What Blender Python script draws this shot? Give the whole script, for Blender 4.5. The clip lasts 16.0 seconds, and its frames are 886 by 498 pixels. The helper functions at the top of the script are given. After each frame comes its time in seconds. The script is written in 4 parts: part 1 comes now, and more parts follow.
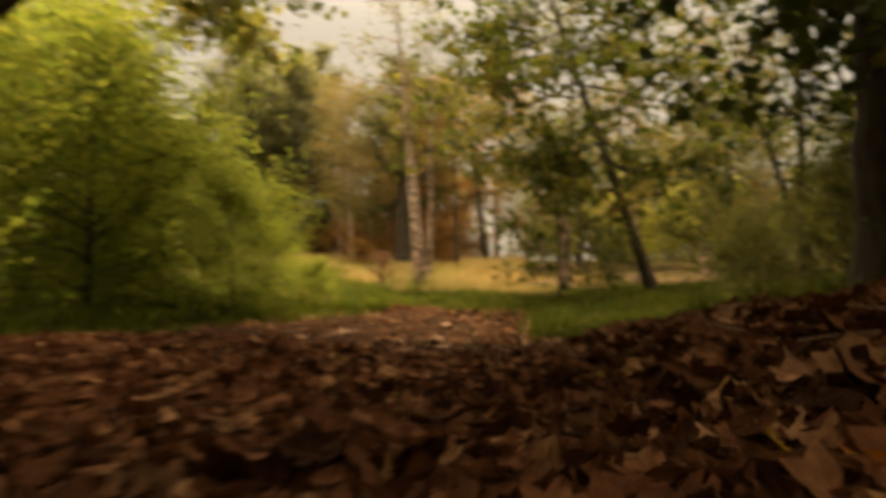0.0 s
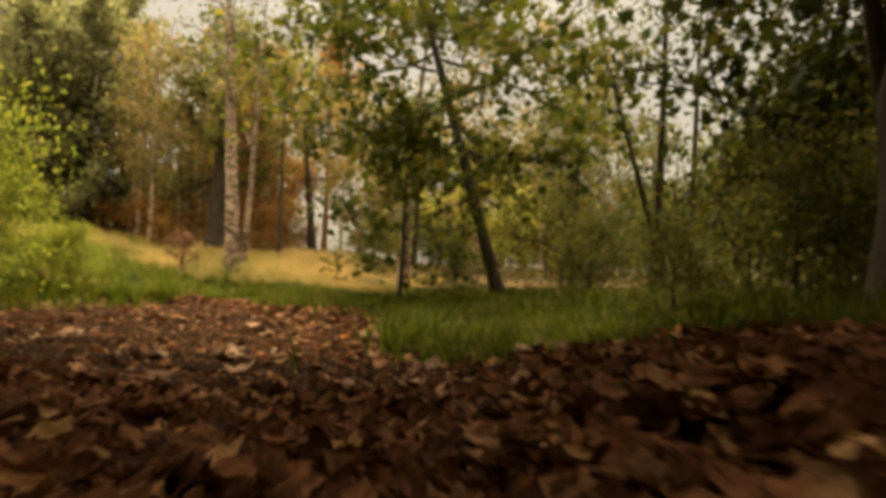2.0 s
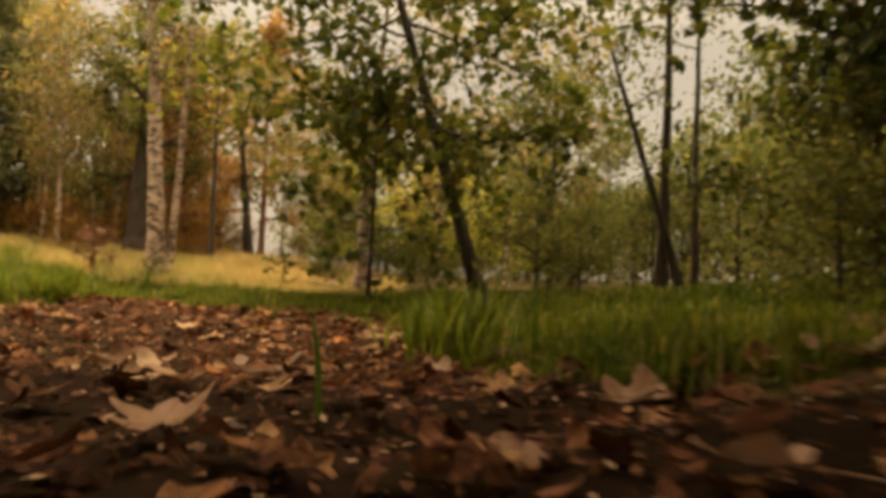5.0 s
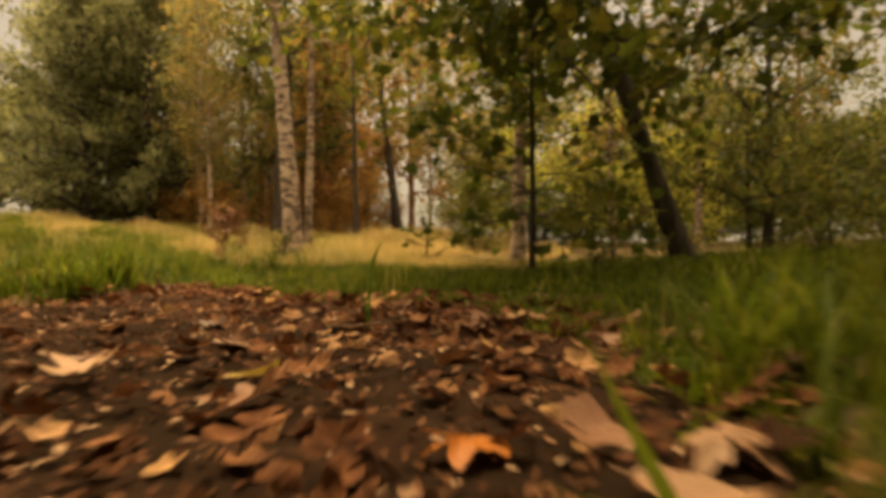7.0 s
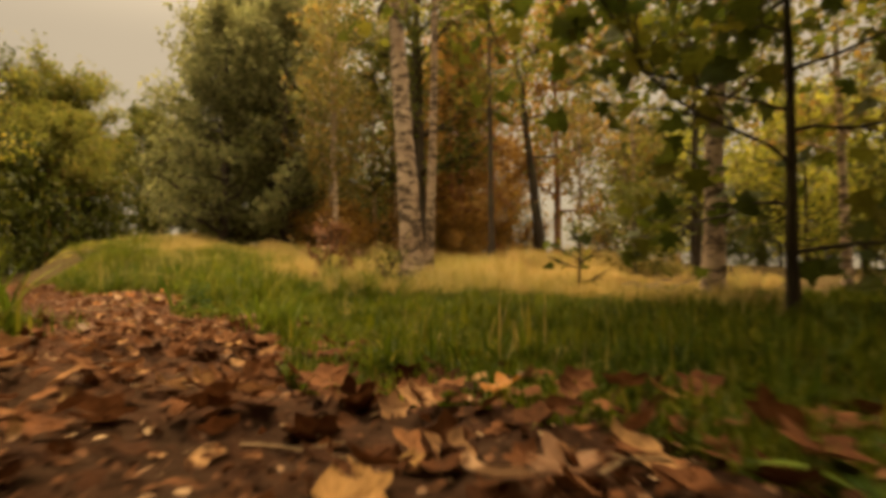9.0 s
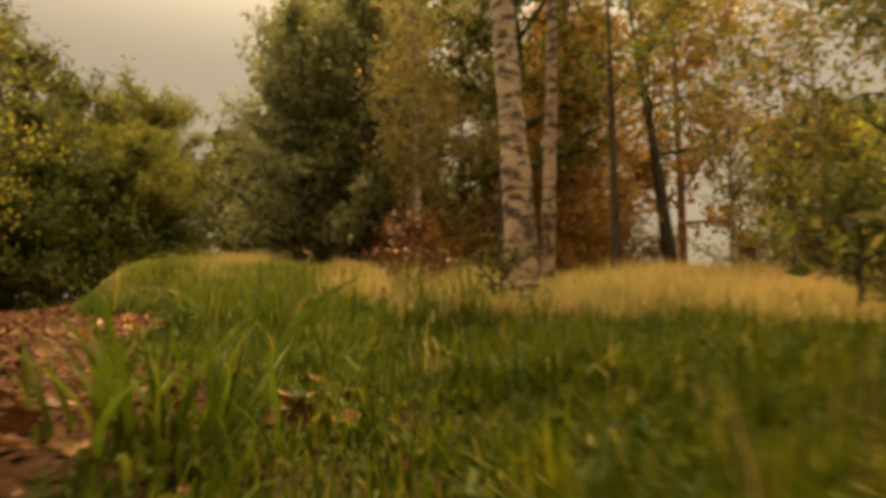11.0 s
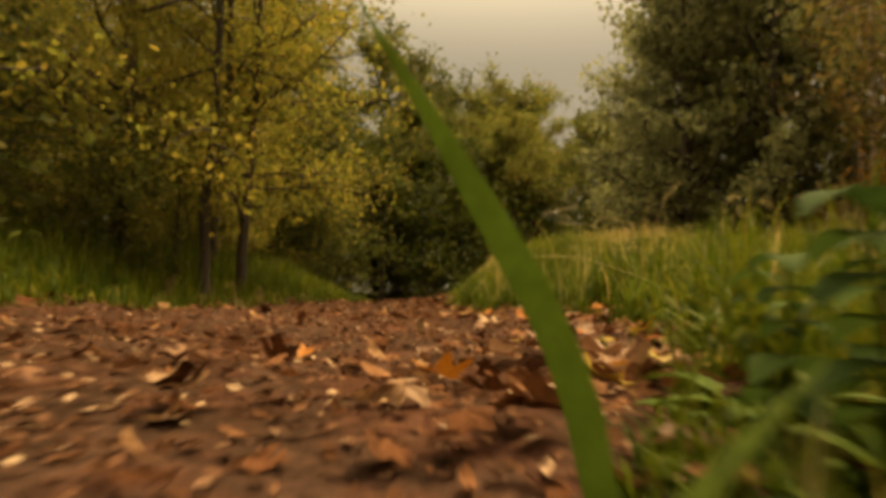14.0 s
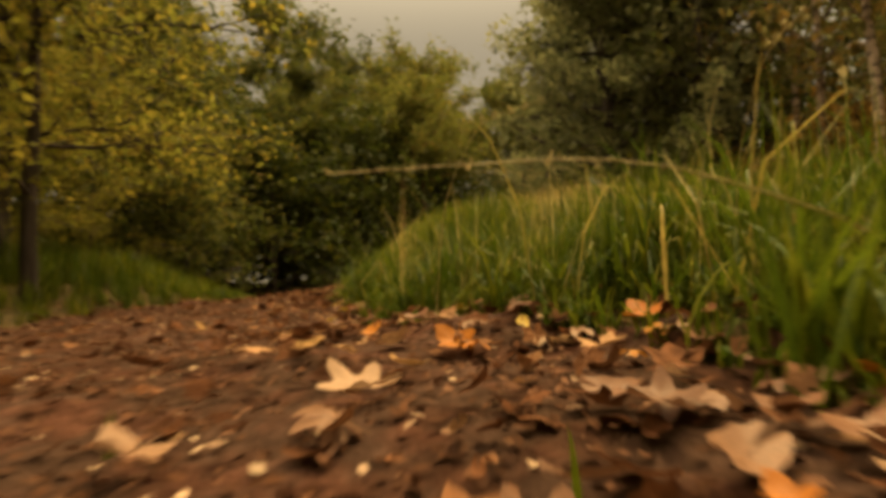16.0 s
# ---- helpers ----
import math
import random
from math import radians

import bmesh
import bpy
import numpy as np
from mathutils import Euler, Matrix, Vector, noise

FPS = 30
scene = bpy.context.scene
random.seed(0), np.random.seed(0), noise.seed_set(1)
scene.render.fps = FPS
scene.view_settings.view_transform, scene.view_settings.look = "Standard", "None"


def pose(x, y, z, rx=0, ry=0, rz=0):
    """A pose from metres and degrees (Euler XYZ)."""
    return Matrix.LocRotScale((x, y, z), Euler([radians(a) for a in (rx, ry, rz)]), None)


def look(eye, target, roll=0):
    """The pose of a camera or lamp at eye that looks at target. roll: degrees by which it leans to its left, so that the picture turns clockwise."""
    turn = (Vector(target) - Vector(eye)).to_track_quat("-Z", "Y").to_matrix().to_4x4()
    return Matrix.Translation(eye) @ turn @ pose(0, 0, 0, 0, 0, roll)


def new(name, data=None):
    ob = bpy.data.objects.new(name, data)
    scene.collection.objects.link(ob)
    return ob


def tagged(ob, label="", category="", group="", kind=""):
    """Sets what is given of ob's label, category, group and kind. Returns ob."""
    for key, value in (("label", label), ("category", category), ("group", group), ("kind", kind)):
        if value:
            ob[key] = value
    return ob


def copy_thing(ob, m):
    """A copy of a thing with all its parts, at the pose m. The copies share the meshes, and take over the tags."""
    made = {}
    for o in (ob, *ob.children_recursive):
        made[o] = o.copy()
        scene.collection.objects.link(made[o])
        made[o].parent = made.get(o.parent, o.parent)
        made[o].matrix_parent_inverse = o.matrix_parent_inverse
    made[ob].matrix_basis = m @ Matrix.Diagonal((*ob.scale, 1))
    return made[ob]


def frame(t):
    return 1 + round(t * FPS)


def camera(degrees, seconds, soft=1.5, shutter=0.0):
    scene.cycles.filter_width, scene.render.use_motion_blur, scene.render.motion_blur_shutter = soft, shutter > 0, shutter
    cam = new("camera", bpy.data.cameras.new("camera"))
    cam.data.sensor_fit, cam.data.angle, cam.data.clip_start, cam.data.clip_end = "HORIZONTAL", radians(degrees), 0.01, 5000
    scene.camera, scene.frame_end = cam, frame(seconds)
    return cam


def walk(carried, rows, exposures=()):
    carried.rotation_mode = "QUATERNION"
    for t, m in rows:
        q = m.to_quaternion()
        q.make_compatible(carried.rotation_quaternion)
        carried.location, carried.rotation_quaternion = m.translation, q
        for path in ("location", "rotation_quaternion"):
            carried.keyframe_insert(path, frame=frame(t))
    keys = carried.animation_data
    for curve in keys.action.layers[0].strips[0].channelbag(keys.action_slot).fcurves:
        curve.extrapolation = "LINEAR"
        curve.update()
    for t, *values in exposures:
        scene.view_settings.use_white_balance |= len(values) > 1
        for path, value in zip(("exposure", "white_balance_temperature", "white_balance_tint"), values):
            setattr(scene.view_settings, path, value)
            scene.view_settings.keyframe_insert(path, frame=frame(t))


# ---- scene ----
cam = camera(70.7, 16.0, soft=4.4, shutter=0.6)
PATH = [
    (0, (1.347, -1.869, 0.435), (0.512, -0.052, 0.484), -1.6),
    (0.5, (1.21, -1.567, 0.39), (0.712, 0.37, 0.413), -1.8),
    (1, (1.076, -1.278, 0.376), (0.585, 0.659, 0.477), -0.2),
    (1.5, (0.965, -0.999, 0.337), (0.626, 0.97, 0.415), 1.5),
    (2, (0.865, -0.704, 0.338), (0.559, 1.271, 0.39), 2.3),
    (2.5, (0.769, -0.463, 0.318), (0.583, 1.524, 0.441), 1.8),
    (3, (0.699, -0.283, 0.275), (0.721, 1.712, 0.416), 1.3),
    (5.5, (0.255, 0.682, 0.149), (0.047, 2.669, 0.224), 2.3),
    (6, (0.183, 1.101, 0.141), (-0.264, 3.05, 0.187), -0.6),
    (6.5, (0.114, 1.461, 0.131), (-0.353, 3.405, 0.159), 0.8),
    (7, (0.056, 1.803, 0.118), (-0.531, 3.715, 0.131), -1.0),
    (7.5, (-0.144, 2.275, 0.107), (-0.792, 4.167, 0.114), -0.4),
    (8, (-0.271, 2.654, 0.1), (-1.098, 4.473, 0.2), 0.5),
    (8.5, (-0.367, 3.009, 0.093), (-1.266, 4.792, 0.215), 0.8),
    (9, (-0.499, 3.33, 0.092), (-1.507, 5.054, 0.199), -0.4),
    (11.5, (-1.967, 5.054, 0.039), (-3.302, 6.533, 0.22), 1.3),
    (12, (-2.187, 5.228, 0.032), (-3.674, 6.566, 0.023), 1.6),
    (12.5, (-2.408, 5.307, 0.03), (-3.933, 6.6, -0.021), 1.2),
    (13, (-2.845, 5.26, 0.034), (-4.522, 6.329, 0.241), 3.2),
    (13.5, (-3.169, 5.408, 0.038), (-4.886, 6.417, 0.228), 3.7),
    (14, (-3.525, 5.558, 0.049), (-5.395, 6.247, 0.217), 0.9),
    (14.5, (-3.844, 5.67, 0.058), (-5.633, 6.553, 0.203), -1.7),
    (15, (-4.05, 5.821, 0.075), (-5.814, 6.756, 0.189), -0.6),
    (15.5, (-4.375, 5.988, 0.084), (-6.19, 6.819, 0.202), -2.0),
    (16, (-4.714, 6.158, 0.087), (-6.474, 7.103, 0.195), -2.6),
]
walk(cam, [(t, look(eye, target, roll)) for t, eye, target, roll in PATH],
     exposures=[(0, 1.55, 7300, 10), (0.5, 1.5, 7300, 9), (1, 1.5, 7200, 8), (2.5, 1.72, 6800, 6), (3, 1.75, 6800, 6), (6, 1.42, 7900, 11), (7, 1.4, 8000, 11), (8.5, 1.25, 8100, 10), (9, 1.2, 8200, 9), (12, 0.95, 8300, 8), (12.5, 1.05, 8200, 7), (13, 0.98, 8300, 6), (14, 0.82, 8300, 5), (16, 0.68, 8300, 5)])



# ==== world, sun, exposure ====
SUN_AZ, SUN_EL = 31.0, 60.0          # degrees to the left of +y, and above the horizon
world = bpy.data.worlds.new("hazy_sky")
scene.world = world
world.use_nodes = True
wn, wl = world.node_tree.nodes, world.node_tree.links
sky = wn.new("ShaderNodeTexSky")
sky.sky_type = "NISHITA"
sky.sun_disc = False
sky.sun_elevation = radians(SUN_EL)
sky.sun_rotation = radians(-SUN_AZ)
sky.air_density, sky.dust_density, sky.ozone_density = 1.0, 6.0, 1.0
veil = wn.new("ShaderNodeMixRGB")                # thin cloud over the clear sky
veil.inputs[0].default_value = 0.92
wl.new(sky.outputs[0], veil.inputs[1])
where = wn.new("ShaderNodeTexCoord")             # thin overcast: much brighter overhead than low down
axes = wn.new("ShaderNodeSeparateXYZ")
wl.new(where.outputs["Generated"], axes.inputs[0])
rise = wn.new("ShaderNodeMapRange")
rise.inputs["From Min"].default_value = 0.33
rise.inputs["To Min"].default_value, rise.inputs["To Max"].default_value = 0.63, 9.0
rise.interpolation_type = "SMOOTHSTEP"
wl.new(axes.outputs["Z"], rise.inputs["Value"])
cloud = wn.new("ShaderNodeMixRGB")
cloud.blend_type = "MULTIPLY"
cloud.inputs[0].default_value = 1.0
cloud.inputs[1].default_value = (2.7, 2.3, 1.7, 1)
wl.new(rise.outputs[0], cloud.inputs[2])
wl.new(cloud.outputs[0], veil.inputs[2])
bg = wn["Background"]
bg.inputs[1].default_value = 0.12
wl.new(veil.outputs[0], bg.inputs[0])

sun_data = bpy.data.lights.new("sun", "SUN")
sun_data.energy, sun_data.angle, sun_data.color = 3.4, radians(14.0), (1.0, 0.80, 0.46)
sun = new("sun", sun_data)
to_sun = Vector((-math.sin(radians(SUN_AZ)) * math.cos(radians(SUN_EL)), math.cos(radians(SUN_AZ)) * math.cos(radians(SUN_EL)), math.sin(radians(SUN_EL))))
sun.matrix_world = look(to_sun * 60, (0, 0, 0))


# ==== materials ====
def material(name, rough=0.7, spec=0.3):
    m = bpy.data.materials.new(name)
    m.use_nodes = True
    p = m.node_tree.nodes["Principled BSDF"]
    p.inputs["Roughness"].default_value = rough
    p.inputs["Specular IOR Level"].default_value = spec
    return m, m.node_tree.nodes, m.node_tree.links, p


def ramp(n, stops):
    r = n.new("ShaderNodeValToRGB")
    while len(r.color_ramp.elements) < len(stops):
        r.color_ramp.elements.new(0.5)
    for e, (at, col) in zip(r.color_ramp.elements, stops):
        e.position, e.color = at, (*col, 1)
    return r


def noise_tex(n, l, scale, detail=4.0, stretch=None, rough=0.6):
    t = n.new("ShaderNodeTexNoise")
    t.inputs["Scale"].default_value, t.inputs["Detail"].default_value, t.inputs["Roughness"].default_value = scale, detail, rough
    c = n.new("ShaderNodeTexCoord")
    if stretch:
        mp = n.new("ShaderNodeMapping")
        mp.inputs["Scale"].default_value = stretch
        l.new(c.outputs["Object"], mp.inputs[0])
        l.new(mp.outputs[0], t.inputs["Vector"])
    else:
        l.new(c.outputs["Object"], t.inputs["Vector"])
    return t


def blend(n, l, fac, a, b, mode="MIX"):
    m = n.new("ShaderNodeMixRGB")
    m.blend_type = mode
    for socket, v in zip(m.inputs, (fac, a, b)):
        if isinstance(v, float):
            socket.default_value = v
        elif isinstance(v, tuple):
            socket.default_value = (*v, 1)
        else:
            l.new(v, socket)
    return m.outputs[0]


def bump(n, l, p, height, strength, distance):
    b = n.new("ShaderNodeBump")
    b.inputs["Strength"].default_value, b.inputs["Distance"].default_value = strength, distance
    l.new(height, b.inputs["Height"])
    l.new(b.outputs[0], p.inputs["Normal"])


def leafy(name, stops, rough=0.55, through_light=0.4, per_object=False, mottled=0.3, patchy=None, spec=0.1):
    """Thin blades and leaves: colour by piece, a mottled surface, and light that comes through from behind."""
    m, n, l, p = material(name, rough, spec)
    r = ramp(n, stops)
    if per_object:
        l.new(n.new("ShaderNodeObjectInfo").outputs["Random"], r.inputs[0])
    else:
        l.new(n.new("ShaderNodeNewGeometry").outputs["Random Per Island"], r.inputs[0])
    spots = noise_tex(n, l, 45.0, 3.0)
    dark = ramp(n, [(0.35, (1 - mottled,) * 3), (0.65, (1.0, 1.0, 1.0))])
    l.new(spots.outputs[0], dark.inputs[0])
    col = blend(n, l, 1.0, r.outputs[0], dark.outputs[0], "MULTIPLY")
    if patchy:                                   # drifts of another tint, a hand to a metre across
        for scale, low, high in ((0.9, 0.42, 0.62), (4.5, 0.5, 0.66)):
            drift = noise_tex(n, l, scale, 3.0)
            share = ramp(n, [(low, (0, 0, 0)), (high, (0.8, 0.8, 0.8))])
            l.new(drift.outputs[0], share.inputs[0])
            col = blend(n, l, share.outputs[0], col, blend(n, l, 1.0, col, patchy, "MULTIPLY"))
    l.new(col, p.inputs["Base Color"])
    tr = n.new("ShaderNodeBsdfTranslucent")
    l.new(col, tr.inputs[0])
    mix = n.new("ShaderNodeMixShader")
    mix.inputs[0].default_value = through_light
    l.new(p.outputs[0], mix.inputs[1])
    l.new(tr.outputs[0], mix.inputs[2])
    l.new(mix.outputs[0], n["Material Output"].inputs[0])
    return m


def bark(name, low, high, scale, stretch, depth):
    m, n, l, p = material(name, 0.9, 0.15)
    grain = noise_tex(n, l, scale, 6.0, stretch)
    r = ramp(n, [(0.3, low), (0.7, high)])
    l.new(grain.outputs[0], r.inputs[0])
    patch = noise_tex(n, l, 2.3, 3.0)
    moss = ramp(n, [(0.5, (0, 0, 0)), (0.75, (1, 1, 1))])
    l.new(patch.outputs[0], moss.inputs[0])
    l.new(blend(n, l, moss.outputs[0], r.outputs[0], (0.045, 0.05, 0.022)), p.inputs["Base Color"])
    bump(n, l, p, grain.outputs[0], 0.7, depth)
    return m


M_bark = bark("dark_bark", (0.018, 0.013, 0.010), (0.075, 0.055, 0.04), 9.0, (3, 3, 0.6), 0.02)
M_pine_bark = bark("pine_bark", (0.10, 0.045, 0.025), (0.30, 0.14, 0.07), 7.0, (2, 2, 0.5), 0.02)


def birch_bark():
    m, n, l, p = material("birch_bark", 0.75, 0.25)
    marks = noise_tex(n, l, 6.0, 7.0, (1.5, 1.5, 2.8), 0.68)
    scars = ramp(n, [(0.44, (1, 1, 1)), (0.54, (0, 0, 0))])
    l.new(marks.outputs[0], scars.inputs[0])
    tone = noise_tex(n, l, 3.0, 4.0)
    skin = ramp(n, [(0.3, (0.34, 0.22, 0.155)), (0.7, (0.66, 0.50, 0.38))])
    l.new(tone.outputs[0], skin.inputs[0])
    fine = noise_tex(n, l, 30.0, 3.0, (1, 1, 6))
    col = blend(n, l, 0.35, skin.outputs[0], fine.outputs[0], "MULTIPLY")
    l.new(blend(n, l, scars.outputs[0], col, (0.075, 0.052, 0.038)), p.inputs["Base Color"])
    bump(n, l, p, marks.outputs[0], 0.6, 0.012)
    return m


M_birch = birch_bark()
M_leaf = leafy("green_leaves", [(0.0, (0.10, 0.115, 0.025)), (0.5, (0.17, 0.175, 0.036)), (0.85, (0.22, 0.20, 0.042)), (1.0, (0.30, 0.20, 0.045))], through_light=0.6)
M_leaf_dark = leafy("dark_leaves", [(0.0, (0.06, 0.074, 0.018)), (0.6, (0.11, 0.118, 0.026)), (1.0, (0.19, 0.155, 0.035))], through_light=0.55)
M_leaf_gold = leafy("turning_leaves", [(0.0, (0.22, 0.24, 0.04)), (0.5, (0.34, 0.33, 0.06)), (1.0, (0.46, 0.38, 0.07))], through_light=0.6)
M_leaf_far = leafy("far_leaves", [(0.0, (0.13, 0.125, 0.04)), (0.55, (0.20, 0.165, 0.048)), (1.0, (0.32, 0.19, 0.055))], through_light=0.6)
M_leaf_hazel = leafy("hazel_leaves", [(0.0, (0.15, 0.155, 0.028)), (0.55, (0.24, 0.215, 0.038)), (1.0, (0.35, 0.25, 0.048))], through_light=0.65)
M_leaf_bush = leafy("bush_leaves", [(0.0, (0.15, 0.21, 0.03)), (0.5, (0.25, 0.30, 0.045)), (1.0, (0.42, 0.40, 0.06))], through_light=0.6)
M_leaf_maple = leafy("maple_leaves", [(0.0, (0.05, 0.07, 0.012)), (0.6, (0.10, 0.115, 0.017)), (1.0, (0.19, 0.16, 0.026))], through_light=0.55)
# Deep shade put into the leaf colour, for the maples and thickets.
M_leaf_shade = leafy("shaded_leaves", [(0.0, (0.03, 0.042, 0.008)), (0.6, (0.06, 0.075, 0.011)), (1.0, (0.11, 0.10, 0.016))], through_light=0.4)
M_needle = leafy("dark_needles", [(0.0, (0.14, 0.15, 0.06)), (1.0, (0.30, 0.28, 0.12))], through_light=0.65)
M_rust = leafy("rusty_needles", [(0.0, (0.19, 0.10, 0.025)), (1.0, (0.42, 0.23, 0.06))], through_light=0.55)
M_grass = leafy("green_grass", [(0.0, (0.055, 0.088, 0.008)), (0.6, (0.128, 0.152, 0.014)), (0.93, (0.21, 0.195, 0.02)), (1.0, (0.38, 0.29, 0.05))], rough=0.55, through_light=0.45, patchy=(0.5, 0.62, 0.7))
M_pale = leafy("hill_grass", [(0.0, (0.25, 0.25, 0.045)), (0.5, (0.39, 0.34, 0.08)), (1.0, (0.56, 0.41, 0.16))], rough=0.6, through_light=0.45, patchy=(0.75, 0.85, 0.7))
M_straw = leafy("dry_grass", [(0.0, (0.38, 0.27, 0.075)), (0.5, (0.57, 0.375, 0.15)), (1.0, (0.62, 0.42, 0.21))], rough=0.6, through_light=0.4, patchy=(0.62, 0.78, 0.6))
LITTER = [(0.0, (0.035, 0.013, 0.006)), (0.3, (0.10, 0.036, 0.015)), (0.6, (0.19, 0.076, 0.036)), (0.84, (0.28, 0.125, 0.06)), (0.96, (0.50, 0.28, 0.15)), (1.0, (0.46, 0.25, 0.10))]
M_litter = leafy("fallen_leaves", LITTER, rough=0.75, through_light=0.15, mottled=0.55, spec=0.04)


def one_leaf(name, low, high):
    return leafy(name, [(0.0, low), (1.0, high)], rough=0.5, through_light=0.2, per_object=True, mottled=0.4)


M_tan = one_leaf("tan_leaf", (0.24, 0.115, 0.065), (0.46, 0.27, 0.16))
M_yellow = one_leaf("yellow_leaf", (0.40, 0.22, 0.02), (0.48, 0.33, 0.07))
M_orange = one_leaf("orange_leaf", (0.42, 0.13, 0.02), (0.48, 0.20, 0.03))
M_brown = one_leaf("brown_leaf", (0.10, 0.042, 0.02), (0.26, 0.12, 0.065))


def soil(name, low, high, scale, dark_upper=False):
    m, n, l, p = material(name, 1.0, 0.03)
    a = noise_tex(n, l, scale, 8.0, None, 0.7)
    b = noise_tex(n, l, scale * 0.09, 4.0)
    r = ramp(n, [(0.3, low), (0.72, high)])
    l.new(a.outputs[0], r.inputs[0])
    big = ramp(n, [(0.35, (0.55, 0.55, 0.5)), (0.65, (1.0, 1.0, 1.0))])
    l.new(b.outputs[0], big.inputs[0])
    col = blend(n, l, 1.0, r.outputs[0], big.outputs[0], "MULTIPLY")
    clods = noise_tex(n, l, scale * 0.3, 5.0)
    red = ramp(n, [(0.45, (0, 0, 0)), (0.62, (0.7, 0.7, 0.7))])
    l.new(clods.outputs[0], red.inputs[0])
    col = blend(n, l, red.outputs[0], col, blend(n, l, 1.0, col, (1.25, 0.9, 0.8), "MULTIPLY"))
    if dark_upper:                                    # near-black on the upper stretch, brown trodden earth below
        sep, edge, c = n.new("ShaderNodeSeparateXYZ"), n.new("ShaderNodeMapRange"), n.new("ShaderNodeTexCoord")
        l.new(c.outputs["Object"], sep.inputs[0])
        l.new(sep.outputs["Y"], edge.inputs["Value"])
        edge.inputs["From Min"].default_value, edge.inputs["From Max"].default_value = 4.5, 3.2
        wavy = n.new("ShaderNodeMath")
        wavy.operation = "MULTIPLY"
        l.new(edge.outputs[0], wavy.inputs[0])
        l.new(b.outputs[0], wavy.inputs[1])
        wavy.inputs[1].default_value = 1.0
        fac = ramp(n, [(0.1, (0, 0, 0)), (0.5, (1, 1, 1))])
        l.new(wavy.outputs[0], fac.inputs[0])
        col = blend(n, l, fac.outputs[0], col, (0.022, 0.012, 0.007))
    l.new(col, p.inputs["Base Color"])
    bump(n, l, p, blend(n, l, 0.5, a.outputs[0], clods.outputs[0]), 1.0, 0.03)
    return m


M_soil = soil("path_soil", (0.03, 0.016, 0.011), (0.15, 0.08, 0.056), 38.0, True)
M_ground = soil("woodland_floor", (0.035, 0.028, 0.014), (0.13, 0.095, 0.045), 22.0)


# ==== mesh helpers ====
def mesh_of(name, verts, faces, mat, smooth=False):
    """A mesh from an array of corners and arrays of faces (each array holds faces with one count of corners)."""
    me = bpy.data.meshes.new(name)
    verts = np.asarray(verts, np.float32)
    faces = [np.asarray(f, np.int32) for f in faces if len(f)]
    loops = np.concatenate([f.ravel() for f in faces])
    sizes = np.concatenate([np.full(len(f), f.shape[1], np.int32) for f in faces])
    me.vertices.add(len(verts))
    me.vertices.foreach_set("co", verts.ravel())
    me.loops.add(len(loops))
    me.loops.foreach_set("vertex_index", loops)
    me.polygons.add(len(sizes))
    me.polygons.foreach_set("loop_start", np.concatenate([[0], np.cumsum(sizes)[:-1]]).astype(np.int32))
    me.polygons.foreach_set("use_smooth", np.full(len(sizes), smooth))
    me.update(calc_edges=True)
    me.materials.append(mat)
    return me


def part(name, me, parent, label=""):
    ob = new(name, me)
    ob.parent = parent
    return tagged(ob, label)


class Tubes:
    """Gathers tapered tubes into one mesh."""

    def __init__(self):
        self.v, self.f, self.n = [], [], 0

    def add(self, pts, radii, sides=6, grows_from=None):
        pts, radii = np.asarray(pts, float), np.asarray(radii, float)
        d = np.gradient(pts, axis=0)
        d /= np.linalg.norm(d, axis=1)[:, None] + 1e-9
        ref = np.array([1.0, 0, 0]) if abs(d[0, 0]) < 0.8 else np.array([0, 1.0, 0])
        u = np.cross(d, ref)
        u /= np.linalg.norm(u, axis=1)[:, None]
        w = np.cross(d, u)
        a = np.linspace(0, 2 * np.pi, sides, endpoint=False)
        ring = np.cos(a)[None, :, None] * u[:, None] + np.sin(a)[None, :, None] * w[:, None]
        self.v.append((pts[:, None] + ring * radii[:, None, None]).reshape(-1, 3))
        k = np.arange(len(pts) - 1)[:, None] * sides
        i, j = np.arange(sides)[None], (np.arange(sides) + 1)[None] % sides
        self.f.append(np.stack([k + i, k + j, k + sides + j, k + sides + i], -1).reshape(-1, 4) + self.n)
        if grows_from is not None:                       # a face that joins the twig to its limb
            self.f.append(np.array([(grows_from, grows_from + 1, self.n + 1, self.n)]))
        self.n += len(pts) * sides

    def mesh(self, name, mat):
        return mesh_of(name, np.concatenate(self.v), [np.concatenate(self.f)], mat, True)


def turns(rng, n, tilt):
    """Random turns: any heading, tipped by about tilt radians."""
    yaw, tip, roll = rng.uniform(0, 2 * np.pi, n), rng.normal(0, tilt, n), rng.normal(0, tilt, n)
    cy, sy, ct, st, cr, sr = np.cos(yaw), np.sin(yaw), np.cos(tip), np.sin(tip), np.cos(roll), np.sin(roll)
    z = np.zeros(n)
    o = np.ones(n)
    rz = np.stack([cy, -sy, z, sy, cy, z, z, z, o], -1).reshape(-1, 3, 3)
    rx = np.stack([o, z, z, z, ct, -st, z, st, ct], -1).reshape(-1, 3, 3)
    ry = np.stack([cr, z, sr, z, o, z, -sr, z, cr], -1).reshape(-1, 3, 3)
    return rz @ rx @ ry


